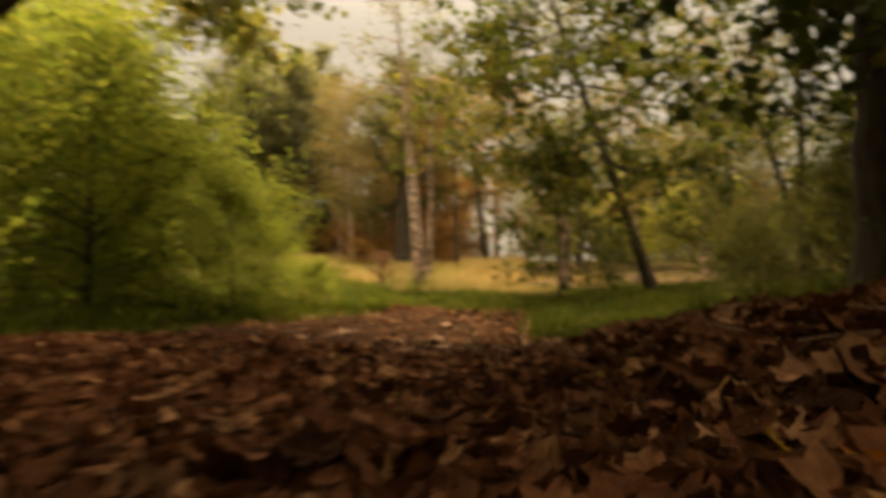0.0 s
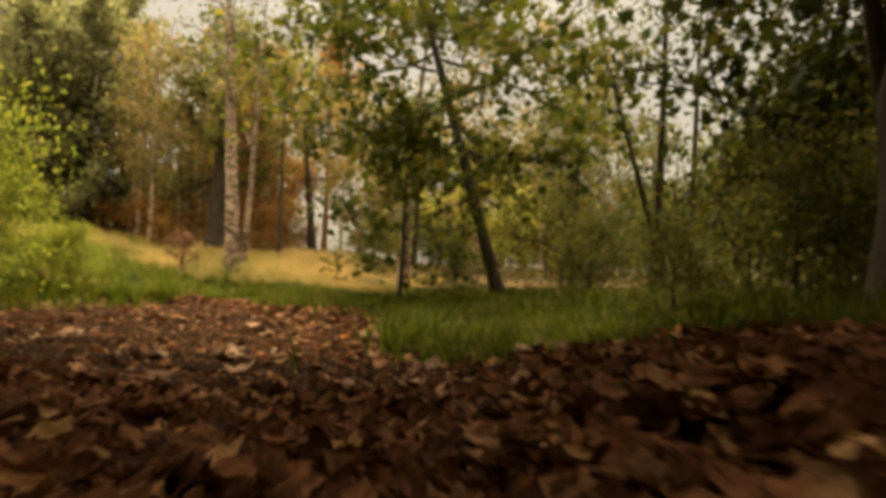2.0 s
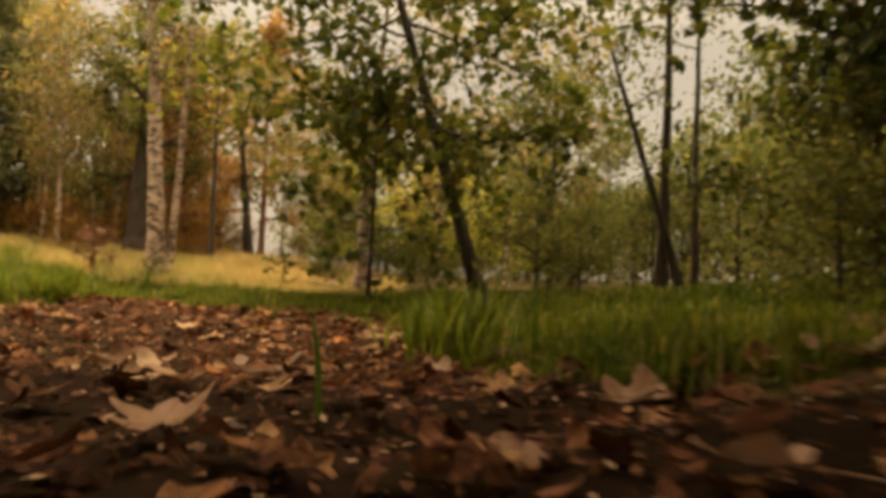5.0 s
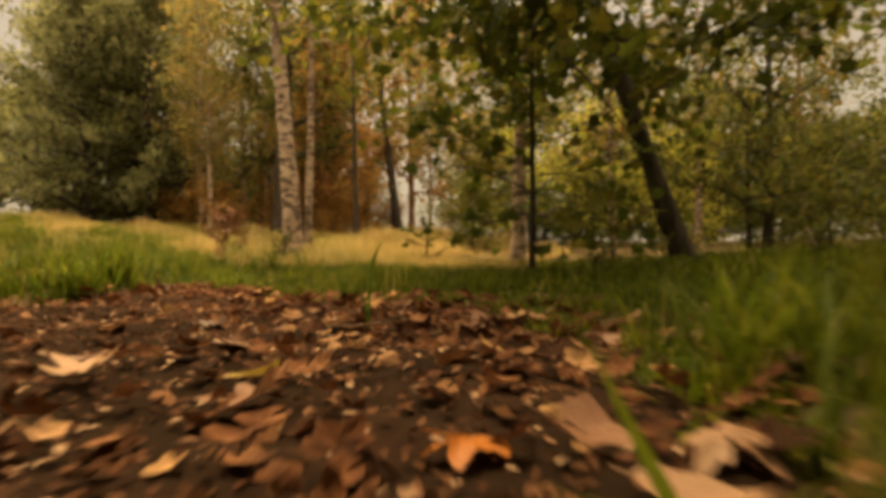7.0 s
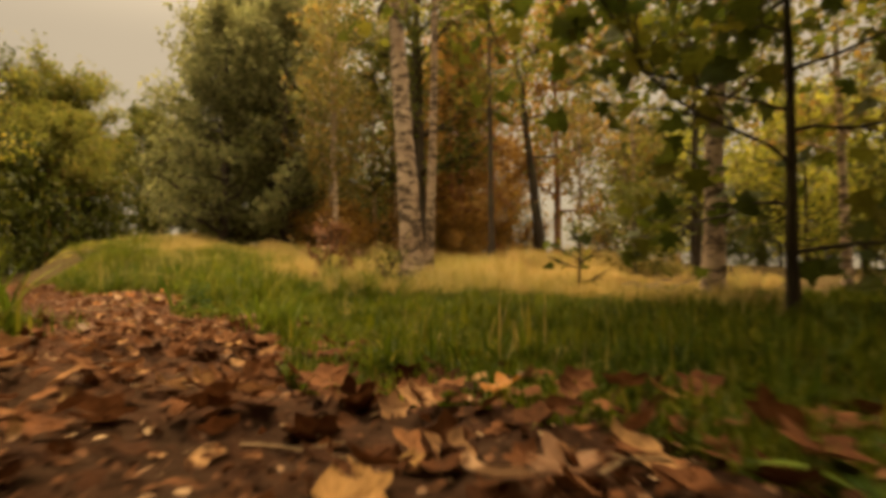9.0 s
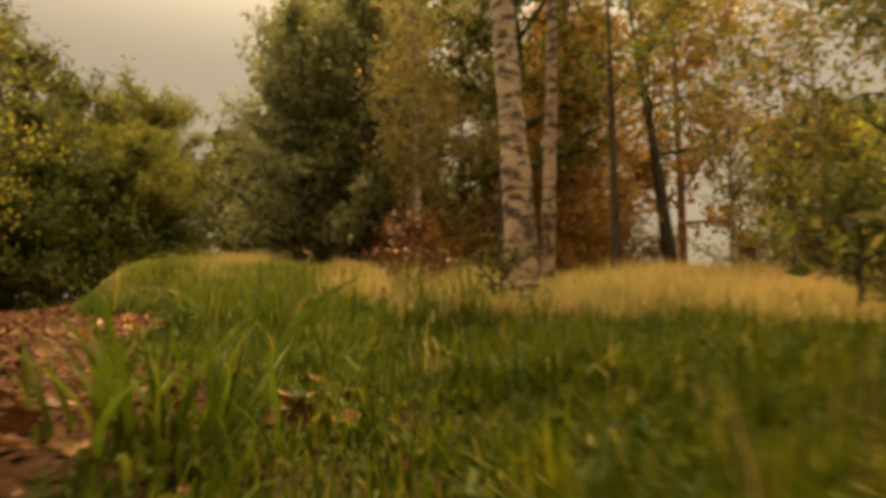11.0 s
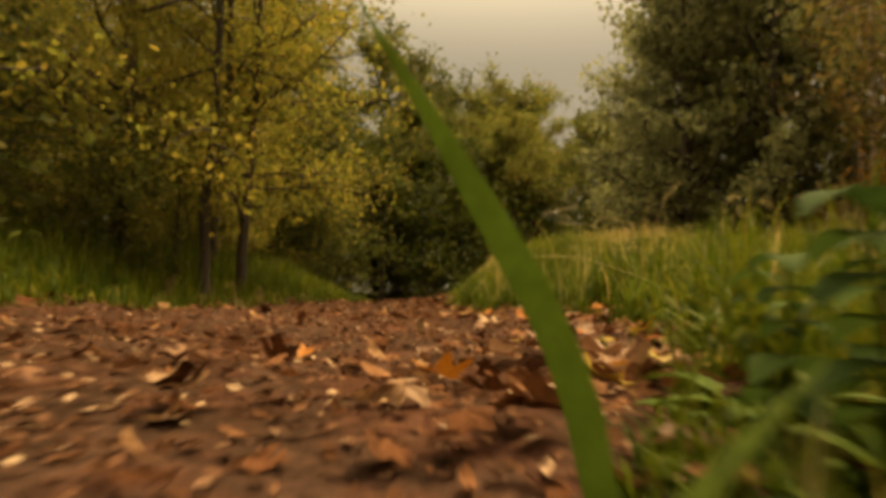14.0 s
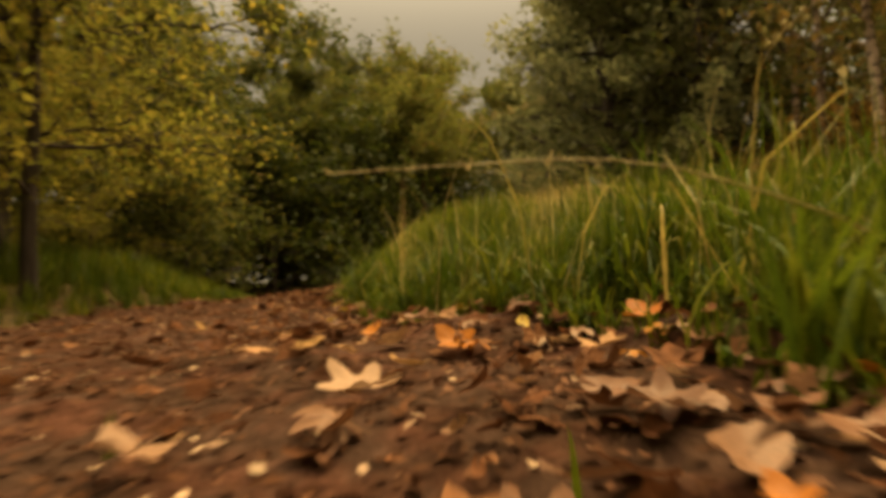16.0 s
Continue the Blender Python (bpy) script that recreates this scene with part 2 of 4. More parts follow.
# Outline and fold of the small leaf shapes: across, along, up.
OVAL = np.array([(0, 0, 0), (0.26, 0.3, 0.06), (0.24, 0.65, 0.05), (0, 1, -0.08), (-0.24, 0.65, 0.05), (-0.26, 0.3, 0.06)])
OVAL_F = np.array([(0, 1, 2, 3), (3, 4, 5, 0)])
SPRAY = np.array([(0, 0, 0), (0.34, 0.2, 0.05), (0.12, 0.42, 0), (0.4, 0.75, 0.08), (0, 1, -0.06), (-0.36, 0.66, 0.08), (-0.12, 0.42, 0), (-0.38, 0.25, 0.05)])
SPRAY_F = np.array([(0, 1, 2), (2, 3, 4), (4, 5, 6), (6, 7, 0)])
SPRAY_Q = np.array([(0, 2, 4, 6)])
MAPLE = np.array([(0, 0, 0), (0.22, 0.02, 0.04), (0.5, 0.16, 0.08), (0.28, 0.34, 0.03), (0.46, 0.62, 0.06), (0.17, 0.62, 0.0), (0, 1, -0.1), (-0.17, 0.62, 0.0), (-0.46, 0.62, 0.06), (-0.28, 0.34, 0.03), (-0.5, 0.16, 0.08), (-0.22, 0.02, 0.04)])
MAPLE_T = np.array([(1, 2, 3), (3, 4, 5), (5, 6, 7), (7, 8, 9), (9, 10, 11), (0, 9, 11)])
MAPLE_Q = np.array([(0, 1, 3, 9), (3, 5, 7, 9)])
NEEDLE = np.array([(-0.05, 0, 0), (0.05, 0, 0), (0.16, 0.45, 0.03), (0.05, 1, -0.1), (-0.05, 1, -0.1), (-0.16, 0.45, 0.03)])
NEEDLE_F = np.array([(0, 1, 2, 5), (5, 2, 3, 4)])


def scatter(name, places, sizes, rot, shape, faces, mat):
    """Many small leaves as one mesh."""
    v = np.einsum("nij,kj->nki", rot, shape) * np.asarray(sizes)[:, None, None] + np.asarray(places)[:, None]
    step = (np.arange(len(places)) * len(shape))[:, None, None]
    return mesh_of(name, v.reshape(-1, 3), [(f[None] + step).reshape(-1, f.shape[1]) for f in faces], mat)


# ==== the lie of the land ====
LAND = np.array([
    (1.35, -1.9, 0.275), (1.0, -1.1, 0.205), (0.87, -0.7, 0.175), (0.7, -0.28, 0.11), (0.48, 0.2, 0.03), (0.25, 0.7, -0.03), (-1.0, -1.2, 0.2), (-1.0, 0.6, 0.05), (0.06, 1.8, -0.05), (-0.5, 3.33, -0.075), (-1.2, 4.2, -0.095), (-1.97, 5.05, -0.125),
    (-3.1, 5.4, -0.12), (-4.7, 6.1, -0.07), (-6.5, 6.5, -0.05), (-9.4, 7.4, 0.02), (-13, 8.4, -0.1), (-4.0, 8.7, 0.12), (-4.3, 7.7, 0.02),
    (-4.4, 11.5, 0.40), (-4.7, 14.0, 0.52), (-1.1, 8.1, -0.07), (0.4, 5.9, 0.0), (-8.3, 8.4, 0.52), (-6.3, 8.0, 0.17), (-9.6, 9.7, 0.84), (-7.0, 9.8, 0.42), (-5.4, 7.4, 0.05), (-8.2, 11.2, 0.70), (-11.0, 9.8, 0.9),
    (-12, 11.5, 1.15), (2.4, 2.5, 0.25), (3.0, 6.0, 0.2), (2.2, -0.6, 0.36), (1.7, 0.4, 0.14), (3.2, -1.0, 0.45), (-2.2, 3.9, 0.0), (-3.2, 2.0, 0.05), (-6.0, 4.6, 0.02),
    (-8.0, 6.55, -0.03), (-7.2, 6.45, -0.05), (-8.8, 6.95, -0.01), (-7.4, 5.9, -0.04), (-10.4, 7.5, 0.0), (-11.6, 7.9, -0.03), (-9.0, 5.3, 0.10), (-3.0, -3.0, 0.3), (1.5, -4.0, 0.36)])
RIGHT = np.array([(2.5, -6), (1.95, -2), (1.55, -0.6), (1.2, 0.2), (0.88, 0.75), (0.58, 1.1), (0.4, 1.4), (0.27, 1.8), (0.1, 2.4), (-0.1, 3.0), (-0.25, 3.5), (-0.6, 3.98), (-1.3, 4.15),
                  (-2.0, 4.75), (-2.6, 5.33), (-3.0, 5.57), (-3.35, 5.54), (-3.62, 5.62), (-4.05, 5.98), (-4.4, 6.32), (-4.82, 6.64), (-5.4, 6.74), (-6.3, 6.8), (-7.5, 7.1), (-9.4, 7.75), (-14, 9.2), (-22, 10)])
LEFT = np.array([(-1.6, -6), (-1.8, 0), (-1.75, 2), (-1.75, 3.3), (-1.95, 3.95), (-2.4, 4.4), (-3.3, 4.75), (-4.5, 4.9), (-5.9, 5.12), (-8, 5.75), (-9.0, 6.45),
                 (-9.7, 7.05), (-14, 8.2), (-22, 9)])


def beyond(x, y, line):
    """Metres from a point to a line of the plan; more than nothing on its right, walking from its first point."""
    p = np.stack([np.asarray(x, float), np.asarray(y, float)], -1)
    best, side = np.full(p.shape[:-1], 1e9), np.ones(p.shape[:-1])
    for a, b in zip(line[:-1], line[1:]):
        ab = b - a
        k = np.clip(((p - a) @ ab) / (ab @ ab), 0, 1)
        off = p - (a + k[..., None] * ab)
        d = np.hypot(off[..., 0], off[..., 1])
        s = np.sign(ab[1] * (p - a)[..., 0] - ab[0] * (p - a)[..., 1])
        near = d < best - 1e-9
        best, side = np.where(near, d, best), np.where(near, s, side)
    return best * side


def waves(x, y, f, seed):
    """A cheap rolling unevenness between about -1 and 1."""
    r = np.random.default_rng(seed)
    out = 0
    for k in range(5):
        a, q, w = r.uniform(0, 6.28), r.uniform(0, 6.28), f * (0.7 + 0.35 * k)
        out = out + np.sin((x * math.cos(a) + y * math.sin(a)) * w + q) / 2.6
    return out


WAY = np.array([eye for _, eye, _, _ in PATH])


def soft_step(d, a, b):
    k = np.clip((d - a) / (b - a), 0, 1)
    return k * k * (3 - 2 * k)


def banks(x, y):
    """The leafy bank that rises on the right of the first stretch, and the low grassy one on the left of the last."""
    right = x - np.interp(y, WAY[:9, 1], WAY[:9, 0])
    first = np.interp(y, (-3.5, -1.7, -0.9, -0.2, 0.8, 1.5), (0.07, 0.15, 0.11, 0.09, 0.08, 0.0)) * soft_step(right, 0.12, 0.65)
    return first + 0.16 * soft_step(-beyond(x, y, LEFT), 0.1, 1.2) * soft_step(-x, 3.5, 5.5)


def land(x, y):
    x, y = np.asarray(x, float), np.asarray(y, float)
    num, den = 0.45 * 0.002 * np.ones_like(x), 0.002 * np.ones_like(x)
    broad = 0.25 + 1.6 * soft_step(beyond(x, y, RIGHT), 0.6, 3.0)          # the meadow rolls more gently than the path
    for px, py, pz in LAND:
        w = 1 / ((x - px) ** 2 + (y - py) ** 2 + broad) ** 1.7
        num, den = num + w * pz, den + w
    return num / den + banks(x, y) + 0.012 * waves(x, y, 2.2, 3) + 0.006 * waves(x, y, 7, 4)


def off_path(x, y):
    """Metres outside the path; negative on it."""
    return np.maximum(beyond(x, y, RIGHT), -beyond(x, y, LEFT))


def spaced(lo, hi, c, near, n):
    u = np.linspace(-1, 1, n)
    s = np.sign(u) * (np.abs(u) * near + (np.abs(u) ** 5) * 1.0 * 400)
    return np.clip(c + s, lo, hi)


def build_ground():
    xs, ys = spaced(-400, 400, -4, 16, 260), spaced(-400, 400, 5, 16, 260)
    gx, gy = np.meshgrid(xs, ys)
    z = land(gx, gy) - 0.03 * (off_path(gx, gy) < 0.1)
    n = len(xs)
    i = (np.arange(n - 1)[:, None] * n + np.arange(n - 1)[None]).ravel()
    me = mesh_of("ground", np.stack([gx, gy, z], -1).reshape(-1, 3), [np.stack([i, i + 1, i + n + 1, i + n], -1)], M_ground, True)
    tagged(new("ground", me), "uneven brown woodland floor under thin grass", "ground", kind="structure")


def path_z(x, y):
    return land(x, y) + 0.012 * waves(x, y, 9, 7) + 0.006 * waves(x, y, 23, 8)


def build_path():
    xs, ys = np.arange(-15, 3.0, 0.05), np.arange(-6, 10, 0.05)
    gx, gy = np.meshgrid(xs, ys)
    out = off_path(gx, gy)
    z = path_z(gx, gy) - 0.05 * np.clip((out - 0.02) / 0.25, 0, 1)
    n = len(xs)
    i = (np.arange(len(ys) - 1)[:, None] * n + np.arange(n - 1)[None]).ravel()
    q = np.stack([i, i + 1, i + n + 1, i + n], -1)
    q = q[(out.ravel()[q] < 0.3).all(1)]
    used, q = np.unique(q, return_inverse=True)
    v = np.stack([gx, gy, z], -1).reshape(-1, 3)[used]
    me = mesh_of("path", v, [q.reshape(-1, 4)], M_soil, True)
    return tagged(new("path", me), "trodden brown earth footpath strewn with fallen leaves", "path", kind="structure")


build_ground()
path = build_path()


# ==== trees ====
def unit(v):
    v = np.asarray(v, float)
    return v / (np.linalg.norm(v) + 1e-9)


def wander(rng, start, heading, length, steps, bend, rise=0.0):
    pts, d = [np.asarray(start, float)], unit(heading)
    for _ in range(steps):
        d = unit(d + rng.normal(0, bend, 3) + (0, 0, rise))
        pts.append(pts[-1] + d * length / steps)
    return np.array(pts)


def tree(name, label, at, height, radius, crown_from, spread, leaves, size, leaf_mat, bark_mat, seed, lean=(0, 0), form="broad",
         limbs=14, group="", droop=0.0, bend=0.05, cloud=0.16, sink=0.06, category="tree"):
    """A tree as a thing of a trunk, limbs and a crown; at is its foot in the plan."""
    rng = np.random.default_rng(seed)
    thing = new(name)
    thing.location = (at[0], at[1], float(land(at[0], at[1])) - sink)
    tagged(thing, label, category, group)
    steps = 14
    h = np.linspace(0, 1, steps + 1)
    line = np.stack([lean[0] * h * height + np.cumsum(rng.normal(0, bend, steps + 1)) * 0.12 * height / 5 * (h > 0),
                     lean[1] * h * height + np.cumsum(rng.normal(0, bend, steps + 1)) * 0.12 * height / 5 * (h > 0), h * height], -1)
    trunk = Tubes()
    fine = np.linspace(0, 1, 40) ** 1.4
    pts = np.stack([np.interp(fine, h, line[:, k]) for k in range(3)], -1)
    flare = 1 + 0.5 * np.exp(-fine * height / 0.16)
    knots = 1 + 0.05 * rng.normal(0, 1, 40)
    trunk.add(pts, radius * flare * knots * (1 - 0.93 * fine) + 0.004, 10)
    part("trunk", trunk.mesh("trunk", bark_mat), thing)
    spots = []
    for k in range(limbs):
        f = crown_from + (1 - crown_from) * (k + rng.uniform(0, 0.9)) / limbs
        f = min(f, 0.98)
        base = np.array([np.interp(f, h, line[:, c]) for c in range(3)])
        az = k * 2.4 + rng.uniform(-0.5, 0.5)
        g = (f - crown_from) / (1 - crown_from)
        if form == "broad":
            long, up = spread * (0.45 + 0.75 * math.sin(math.pi * min(1, 0.25 + 0.75 * g))) * rng.uniform(0.7, 1.15), 0.25 + 0.75 * g - droop
        elif form == "spire":
            long, up = spread * (1.05 - g) * rng.uniform(0.8, 1.1), -0.15 + 0.5 * g - droop
        else:
            long, up = spread * (0.5 + 0.5 * math.sin(math.pi * g)) * rng.uniform(0.6, 1.2), 0.5 + 0.6 * g - droop
        limb = wander(rng, base, (math.cos(az), math.sin(az), up), long, 7, 0.16, 0.03 if form != "spire" else -0.02)
        r0 = max(0.006, radius * (1 - 0.9 * f) * 0.5)
        boughs = Tubes()
        boughs.add(limb, np.linspace(r0, 0.004, 8), 5)
        for s in range(6):
            ring = 2 + s if s < 5 else 7
            q = limb[ring]
            d = unit(limb[min(7, 3 + s % 5)] - limb[1 + s % 5]) + rng.normal(0, 0.55, 3)
            twig = wander(rng, q, d, long * rng.uniform(0.25, 0.5), 4, 0.25, -0.03)
            boughs.add(twig, np.linspace(r0 * 0.4 + 0.002, 0.002, 5), 4, ring * 5)
            spots.append(twig)
        spots.append(limb[3:])
        part("limb", boughs.mesh("limb", bark_mat), thing)
    seg = np.concatenate([np.stack([s[:-1], s[1:]], 1) for s in spots])
    pick = rng.integers(0, len(seg), leaves)
    along = rng.uniform(0, 1.15, leaves)[:, None]
    spot = seg[pick, 0] * (1 - along) + seg[pick, 1] * along + rng.normal(0, cloud, (leaves, 3)) * (1, 1, 0.8)
    spot[:, 2] = np.maximum(spot[:, 2], 0.12)
    sizes = size * rng.uniform(0.6, 1.3, leaves)
    if form == "spire":
        me = scatter("crown", spot, sizes, turns(rng, leaves, 0.5), NEEDLE, [NEEDLE_F], leaf_mat)
    elif "maple" in name:
        me = scatter("crown", spot, sizes, turns(rng, leaves, 0.75), MAPLE, [MAPLE_T, MAPLE_Q], leaf_mat)
    elif size > 0.11:
        me = scatter("crown", spot, sizes, turns(rng, leaves, 0.9), SPRAY, [SPRAY_F, SPRAY_Q], leaf_mat)
    else:
        me = scatter("crown", spot, sizes, turns(rng, leaves, 0.8), OVAL, [OVAL_F], leaf_mat)
    part("crown", me, thing)
    return thing


def again(thing, x, y, turn, grow=1.0):
    z = float(land(x, y)) - 0.06
    ob = copy_thing(thing, pose(x, y, z, 0, 0, turn))
    ob.scale = (grow, grow, grow)
    return ob


# Meadow trees
tree("birch_tree", "tall white-barked birch with black scars, in dry grass", (-4.0, 8.72), 5.4, 0.128, 0.5, 1.0, 900, 0.07, M_leaf, M_birch, 11, (-0.04, -0.055), "tall", 14, droop=0.4, bend=0.02)
tree("birch_tree", "slender white birch leaning beside a thicker birch", (-3.87, 8.78), 5.2, 0.05, 0.5, 0.9, 650, 0.07, M_leaf, M_birch, 12, (0.07, -0.06), "tall", 12, droop=0.4, bend=0.03)
tree("ivied_tree", "dark thick trunk in deep shade behind the birch", (-6.0, 11.8), 4.9, 0.24, 0.3, 1.3, 4500, 0.1, M_leaf_dark, M_bark, 13, (0.0, 0.01), "broad", 16)
tree("birch_tree", "pinkish birch rising from the shaded verge", (-1.09, 8.1), 4.8, 0.075, 0.3, 1.2, 2800, 0.07, M_leaf, M_birch, 14, (0.06, 0.02), "tall", 14, droop=0.3)
tree("leaning_maple", "dark slanting maple trunk with broad green crown", (0.42, 6.7), 5.4, 0.08, 0.33, 1.9, 7000, 0.11, M_leaf_maple, M_bark, 15, (-0.30, 0.02), "broad", 28, droop=0.8, bend=0.02)
tree("young_maple", "young green maple with broad leaves at the meadow's edge", (-0.55, 5.6), 2.1, 0.018, 0.12, 0.72, 900, 0.095, M_leaf_maple, M_bark, 21, (0.02, 0.0), "broad", 16, droop=0.2, cloud=0.1)
tree("curved_tree", "thin tree with a bent stem at the wood's edge", (-4.5, 13.6), 4.6, 0.10, 0.4, 1.2, 1800, 0.1, M_leaf, M_bark, 16, (-0.12, 0.0), "broad", 12)
tree("slim_tree", "slim dark upright stem at the meadow's far edge", (-4.42, 11.4), 4.2, 0.05, 0.5, 0.9, 600, 0.085, M_leaf, M_bark, 17, (0.0, 0.02), "tall", 12)
tree("larch_tree", "rust-brown larch with thin drooping boughs", (-5.9, 13.2), 5.0, 0.09, 0.1, 1.5, 7000, 0.11, M_rust, M_pine_bark, 18, (0, 0), "spire", 28)
tree("larch_tree", "rust-brown larch with thin drooping boughs", (-7.0, 14.8), 5.2, 0.09, 0.15, 1.5, 6000, 0.11, M_rust, M_pine_bark, 19, (0, 0), "spire", 26)
rusty = tree("larch_tree", "rust-brown larch with a broad thin crown", (-7.9, 16.4), 5.6, 0.08, 0.2, 1.2, 3600, 0.12, M_rust, M_pine_bark, 20, (0, 0), "broad", 22)
for x, y, a, g in [(-8.7, 17.4, 80, 1.05), (-7.0, 16.9, 170, 1.05)]:
    again(rusty, x, y, a, g)

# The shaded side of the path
# The leaf colour of these maples carries their deep shade.
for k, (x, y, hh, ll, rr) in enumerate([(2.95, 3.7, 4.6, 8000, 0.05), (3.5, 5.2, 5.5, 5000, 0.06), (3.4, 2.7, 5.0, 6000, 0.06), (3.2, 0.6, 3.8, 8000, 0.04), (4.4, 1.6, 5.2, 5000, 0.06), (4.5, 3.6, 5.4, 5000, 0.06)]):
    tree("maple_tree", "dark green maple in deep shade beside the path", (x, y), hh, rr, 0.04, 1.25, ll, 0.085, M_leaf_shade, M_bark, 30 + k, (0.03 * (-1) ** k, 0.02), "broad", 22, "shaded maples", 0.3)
# Extra maples beside and behind the view, added to block light from the path.
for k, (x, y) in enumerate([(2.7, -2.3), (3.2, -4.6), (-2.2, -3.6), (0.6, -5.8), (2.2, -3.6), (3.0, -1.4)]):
    tree("maple_tree", "spreading maple added out of view to shade the path", (x, y), 6.4, 0.09, 0.5, 2.3, 12000, 0.13, M_leaf_shade, M_bark, 91 + 10 * k, (-0.22 if x > 0 else 0.06, 0.05), "broad", 24, "shaded maples", 0.15)
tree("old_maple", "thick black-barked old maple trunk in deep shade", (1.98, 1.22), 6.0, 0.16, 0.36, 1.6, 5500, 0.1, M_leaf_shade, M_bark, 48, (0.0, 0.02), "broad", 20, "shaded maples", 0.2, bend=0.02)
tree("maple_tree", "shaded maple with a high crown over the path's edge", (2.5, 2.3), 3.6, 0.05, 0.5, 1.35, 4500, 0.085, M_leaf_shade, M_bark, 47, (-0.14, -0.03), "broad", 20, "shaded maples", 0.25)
# Two unseen maples, leant so that their crowns keep the sun off the path.
for k, (x, y, lx, ly) in enumerate([(-3.0, -1.3, 0.40, 0.82), (-2.6, -1.9, 0.22, 0.2)]):
    tree("maple_tree", "tall leafy maple added out of view, leaning to shade the path", (x, y), 6.4, 0.1, 0.42, 2.3, 15000, 0.12, M_leaf, M_bark, 96 + k, (lx, ly), "broad", 24, "path maples", 0.1)
tree("forked_tree", "bare grey twin stem against the bright sky", (2.1, 6.3), 4.6, 0.055, 0.6, 0.7, 700, 0.07, M_leaf_dark, M_bark, 41, (0.02, 0.0), "tall", 9)
tree("forked_tree", "thin dark stem slanting beside a taller one", (2.25, 6.15), 3.2, 0.04, 0.5, 0.7, 600, 0.07, M_leaf_dark, M_bark, 42, (-0.28, 0.05), "tall", 8)
tree("forked_tree", "slender upright stem beside the slanting one", (2.6, 6.9), 4.4, 0.04, 0.5, 0.7, 700, 0.07, M_leaf_dark, M_bark, 43, (0.01, 0.0), "tall", 9)

again(rusty, -5.2, 16.3, 40, 1.1)

# Woods beyond the meadow
wood = tree("woodland_tree", "leafy woodland tree at the meadow's far edge", (-1.9, 13.0), 3.7, 0.07, 0.08, 1.3, 2500, 0.105, M_leaf_dark, M_bark, 51, (0.02, 0), "broad", 18, "woodland edge")
thin = tree("woodland_tree", "thin leafy tree with a pale stem", (0.9, 11.0), 4.6, 0.045, 0.25, 1.0, 1400, 0.1, M_leaf_far, M_birch, 52, (0.01, 0), "tall", 14, "woodland edge")
gold = tree("hazel_bush", "yellow sunlit hazel bush behind the dark stems", (-0.5, 13.0), 2.2, 0.03, 0.05, 1.0, 3600, 0.1, M_leaf_gold, M_bark, 53, (0, 0), "broad", 16, "hazels", category="bush")
low = tree("woodland_bush", "low dark green bush under the trees", (1.2, 9.0), 1.5, 0.025, 0.05, 0.8, 2200, 0.075, M_leaf_dark, M_bark, 54, (0, 0), "broad", 14, "undergrowth", category="bush")
for x, y, a, g in [(1.35, 8.8, 10, 0.8), (1.3, 14.5, 40, 1.05), (5.5, 11, 100, 1.1), (-3.0, 17.5, 150, 0.9), (7, 15, 20, 1.2), (0.4, 17, 300, 1.0), (6.5, 7.5, 80, 1.0), (5.5, 4.0, 10, 1.0), (5.5, 0.5, 60, 1.0), (-10.5, 18, 30, 1.1), (-9.2, 17, 30, 1.0), (-10.4, 14.6, 90, 1.2), (-11.6, 14.2, 200, 1.15), (-8.3, 14.6, 250, 1.15), (-12.6, 14.4, 320, 1.2), (-2.5, 20.5, 10, 1.1), (-0.5, 21.5, 70, 1.2), (2, 19.5, 130, 1.1), (4, 17.5, 190, 1.1), (6.5, 18.5, 250, 1.2), (9, 14, 310, 1.3), (10, 10, 20, 1.3), (-11.5, 21, 80, 1.3), (-4.6, 21.5, 140, 1.1), (8.5, 5, 200, 1.3), (8, 1, 260, 1.2)]:
    again(wood, x, y, a, g)
for x, y, a, g in [(-2.5, 11.8, 40, 0.78), (-3.45, 12.5, 300, 0.7), (-3.0, 13.6, 220, 0.75), (1.9, 9.8, 120, 0.85), (-6.9, 12.6, 70, 1.05), (-7.6, 12.9, 190, 1.0), (-8.4, 12.6, 310, 1.05), (-9.3, 13.6, 20, 1.0), (-1.2, 16, 250, 1.0), (-7.3, 11.4, 140, 0.95), (-0.2, 9.9, 200, 0.9)]:
    again(thin, x, y, a, g)
for x, y, a, g in [(1.0, 12.6, 60, 0.8), (-2.6, 15, 160, 1.0)]:
    again(gold, x, y, a, g)
for x, y, a, g in [(2.6, 8.4, 30, 0.8), (3.5, 8.0, 90, 1.1), (2.9, 10.5, 200, 0.9), (-2.2, 10.6, 260, 0.6), (4.4, 9.5, 310, 1.3), (1.2, 16, 60, 1.0), (4.8, 6.5, 150, 1.4), (1.5, 7.3, 70, 0.6), (-0.1, 6.6, 210, 0.4), (2.0, 2.3, 20, 0.45), (1.5, 2.4, 120, 0.3), (2.75, 3.1, 100, 0.7), (2.05, 3.1, 40, 0.55), (2.5, 2.6, 170, 0.5), (2.4, 1.0, 220, 0.4), (-7.4, 4.1, 10, 1.0), (-9.2, 3.6, 60, 1.2), (-11.2, 5.0, 130, 1.0), (-6.6, 3.2, 190, 1.2), (-12.2, 3.6, 250, 1.5), (-12.0, 6.9, 310, 0.8), (-10.2, 5.0, 20, 0.7), (-8.2, 4.9, 80, 0.6), (-13.4, 7.3, 150, 0.9), (-5.6, 2.6, 250, 0.9)]:
    again(low, x, y, a, g)

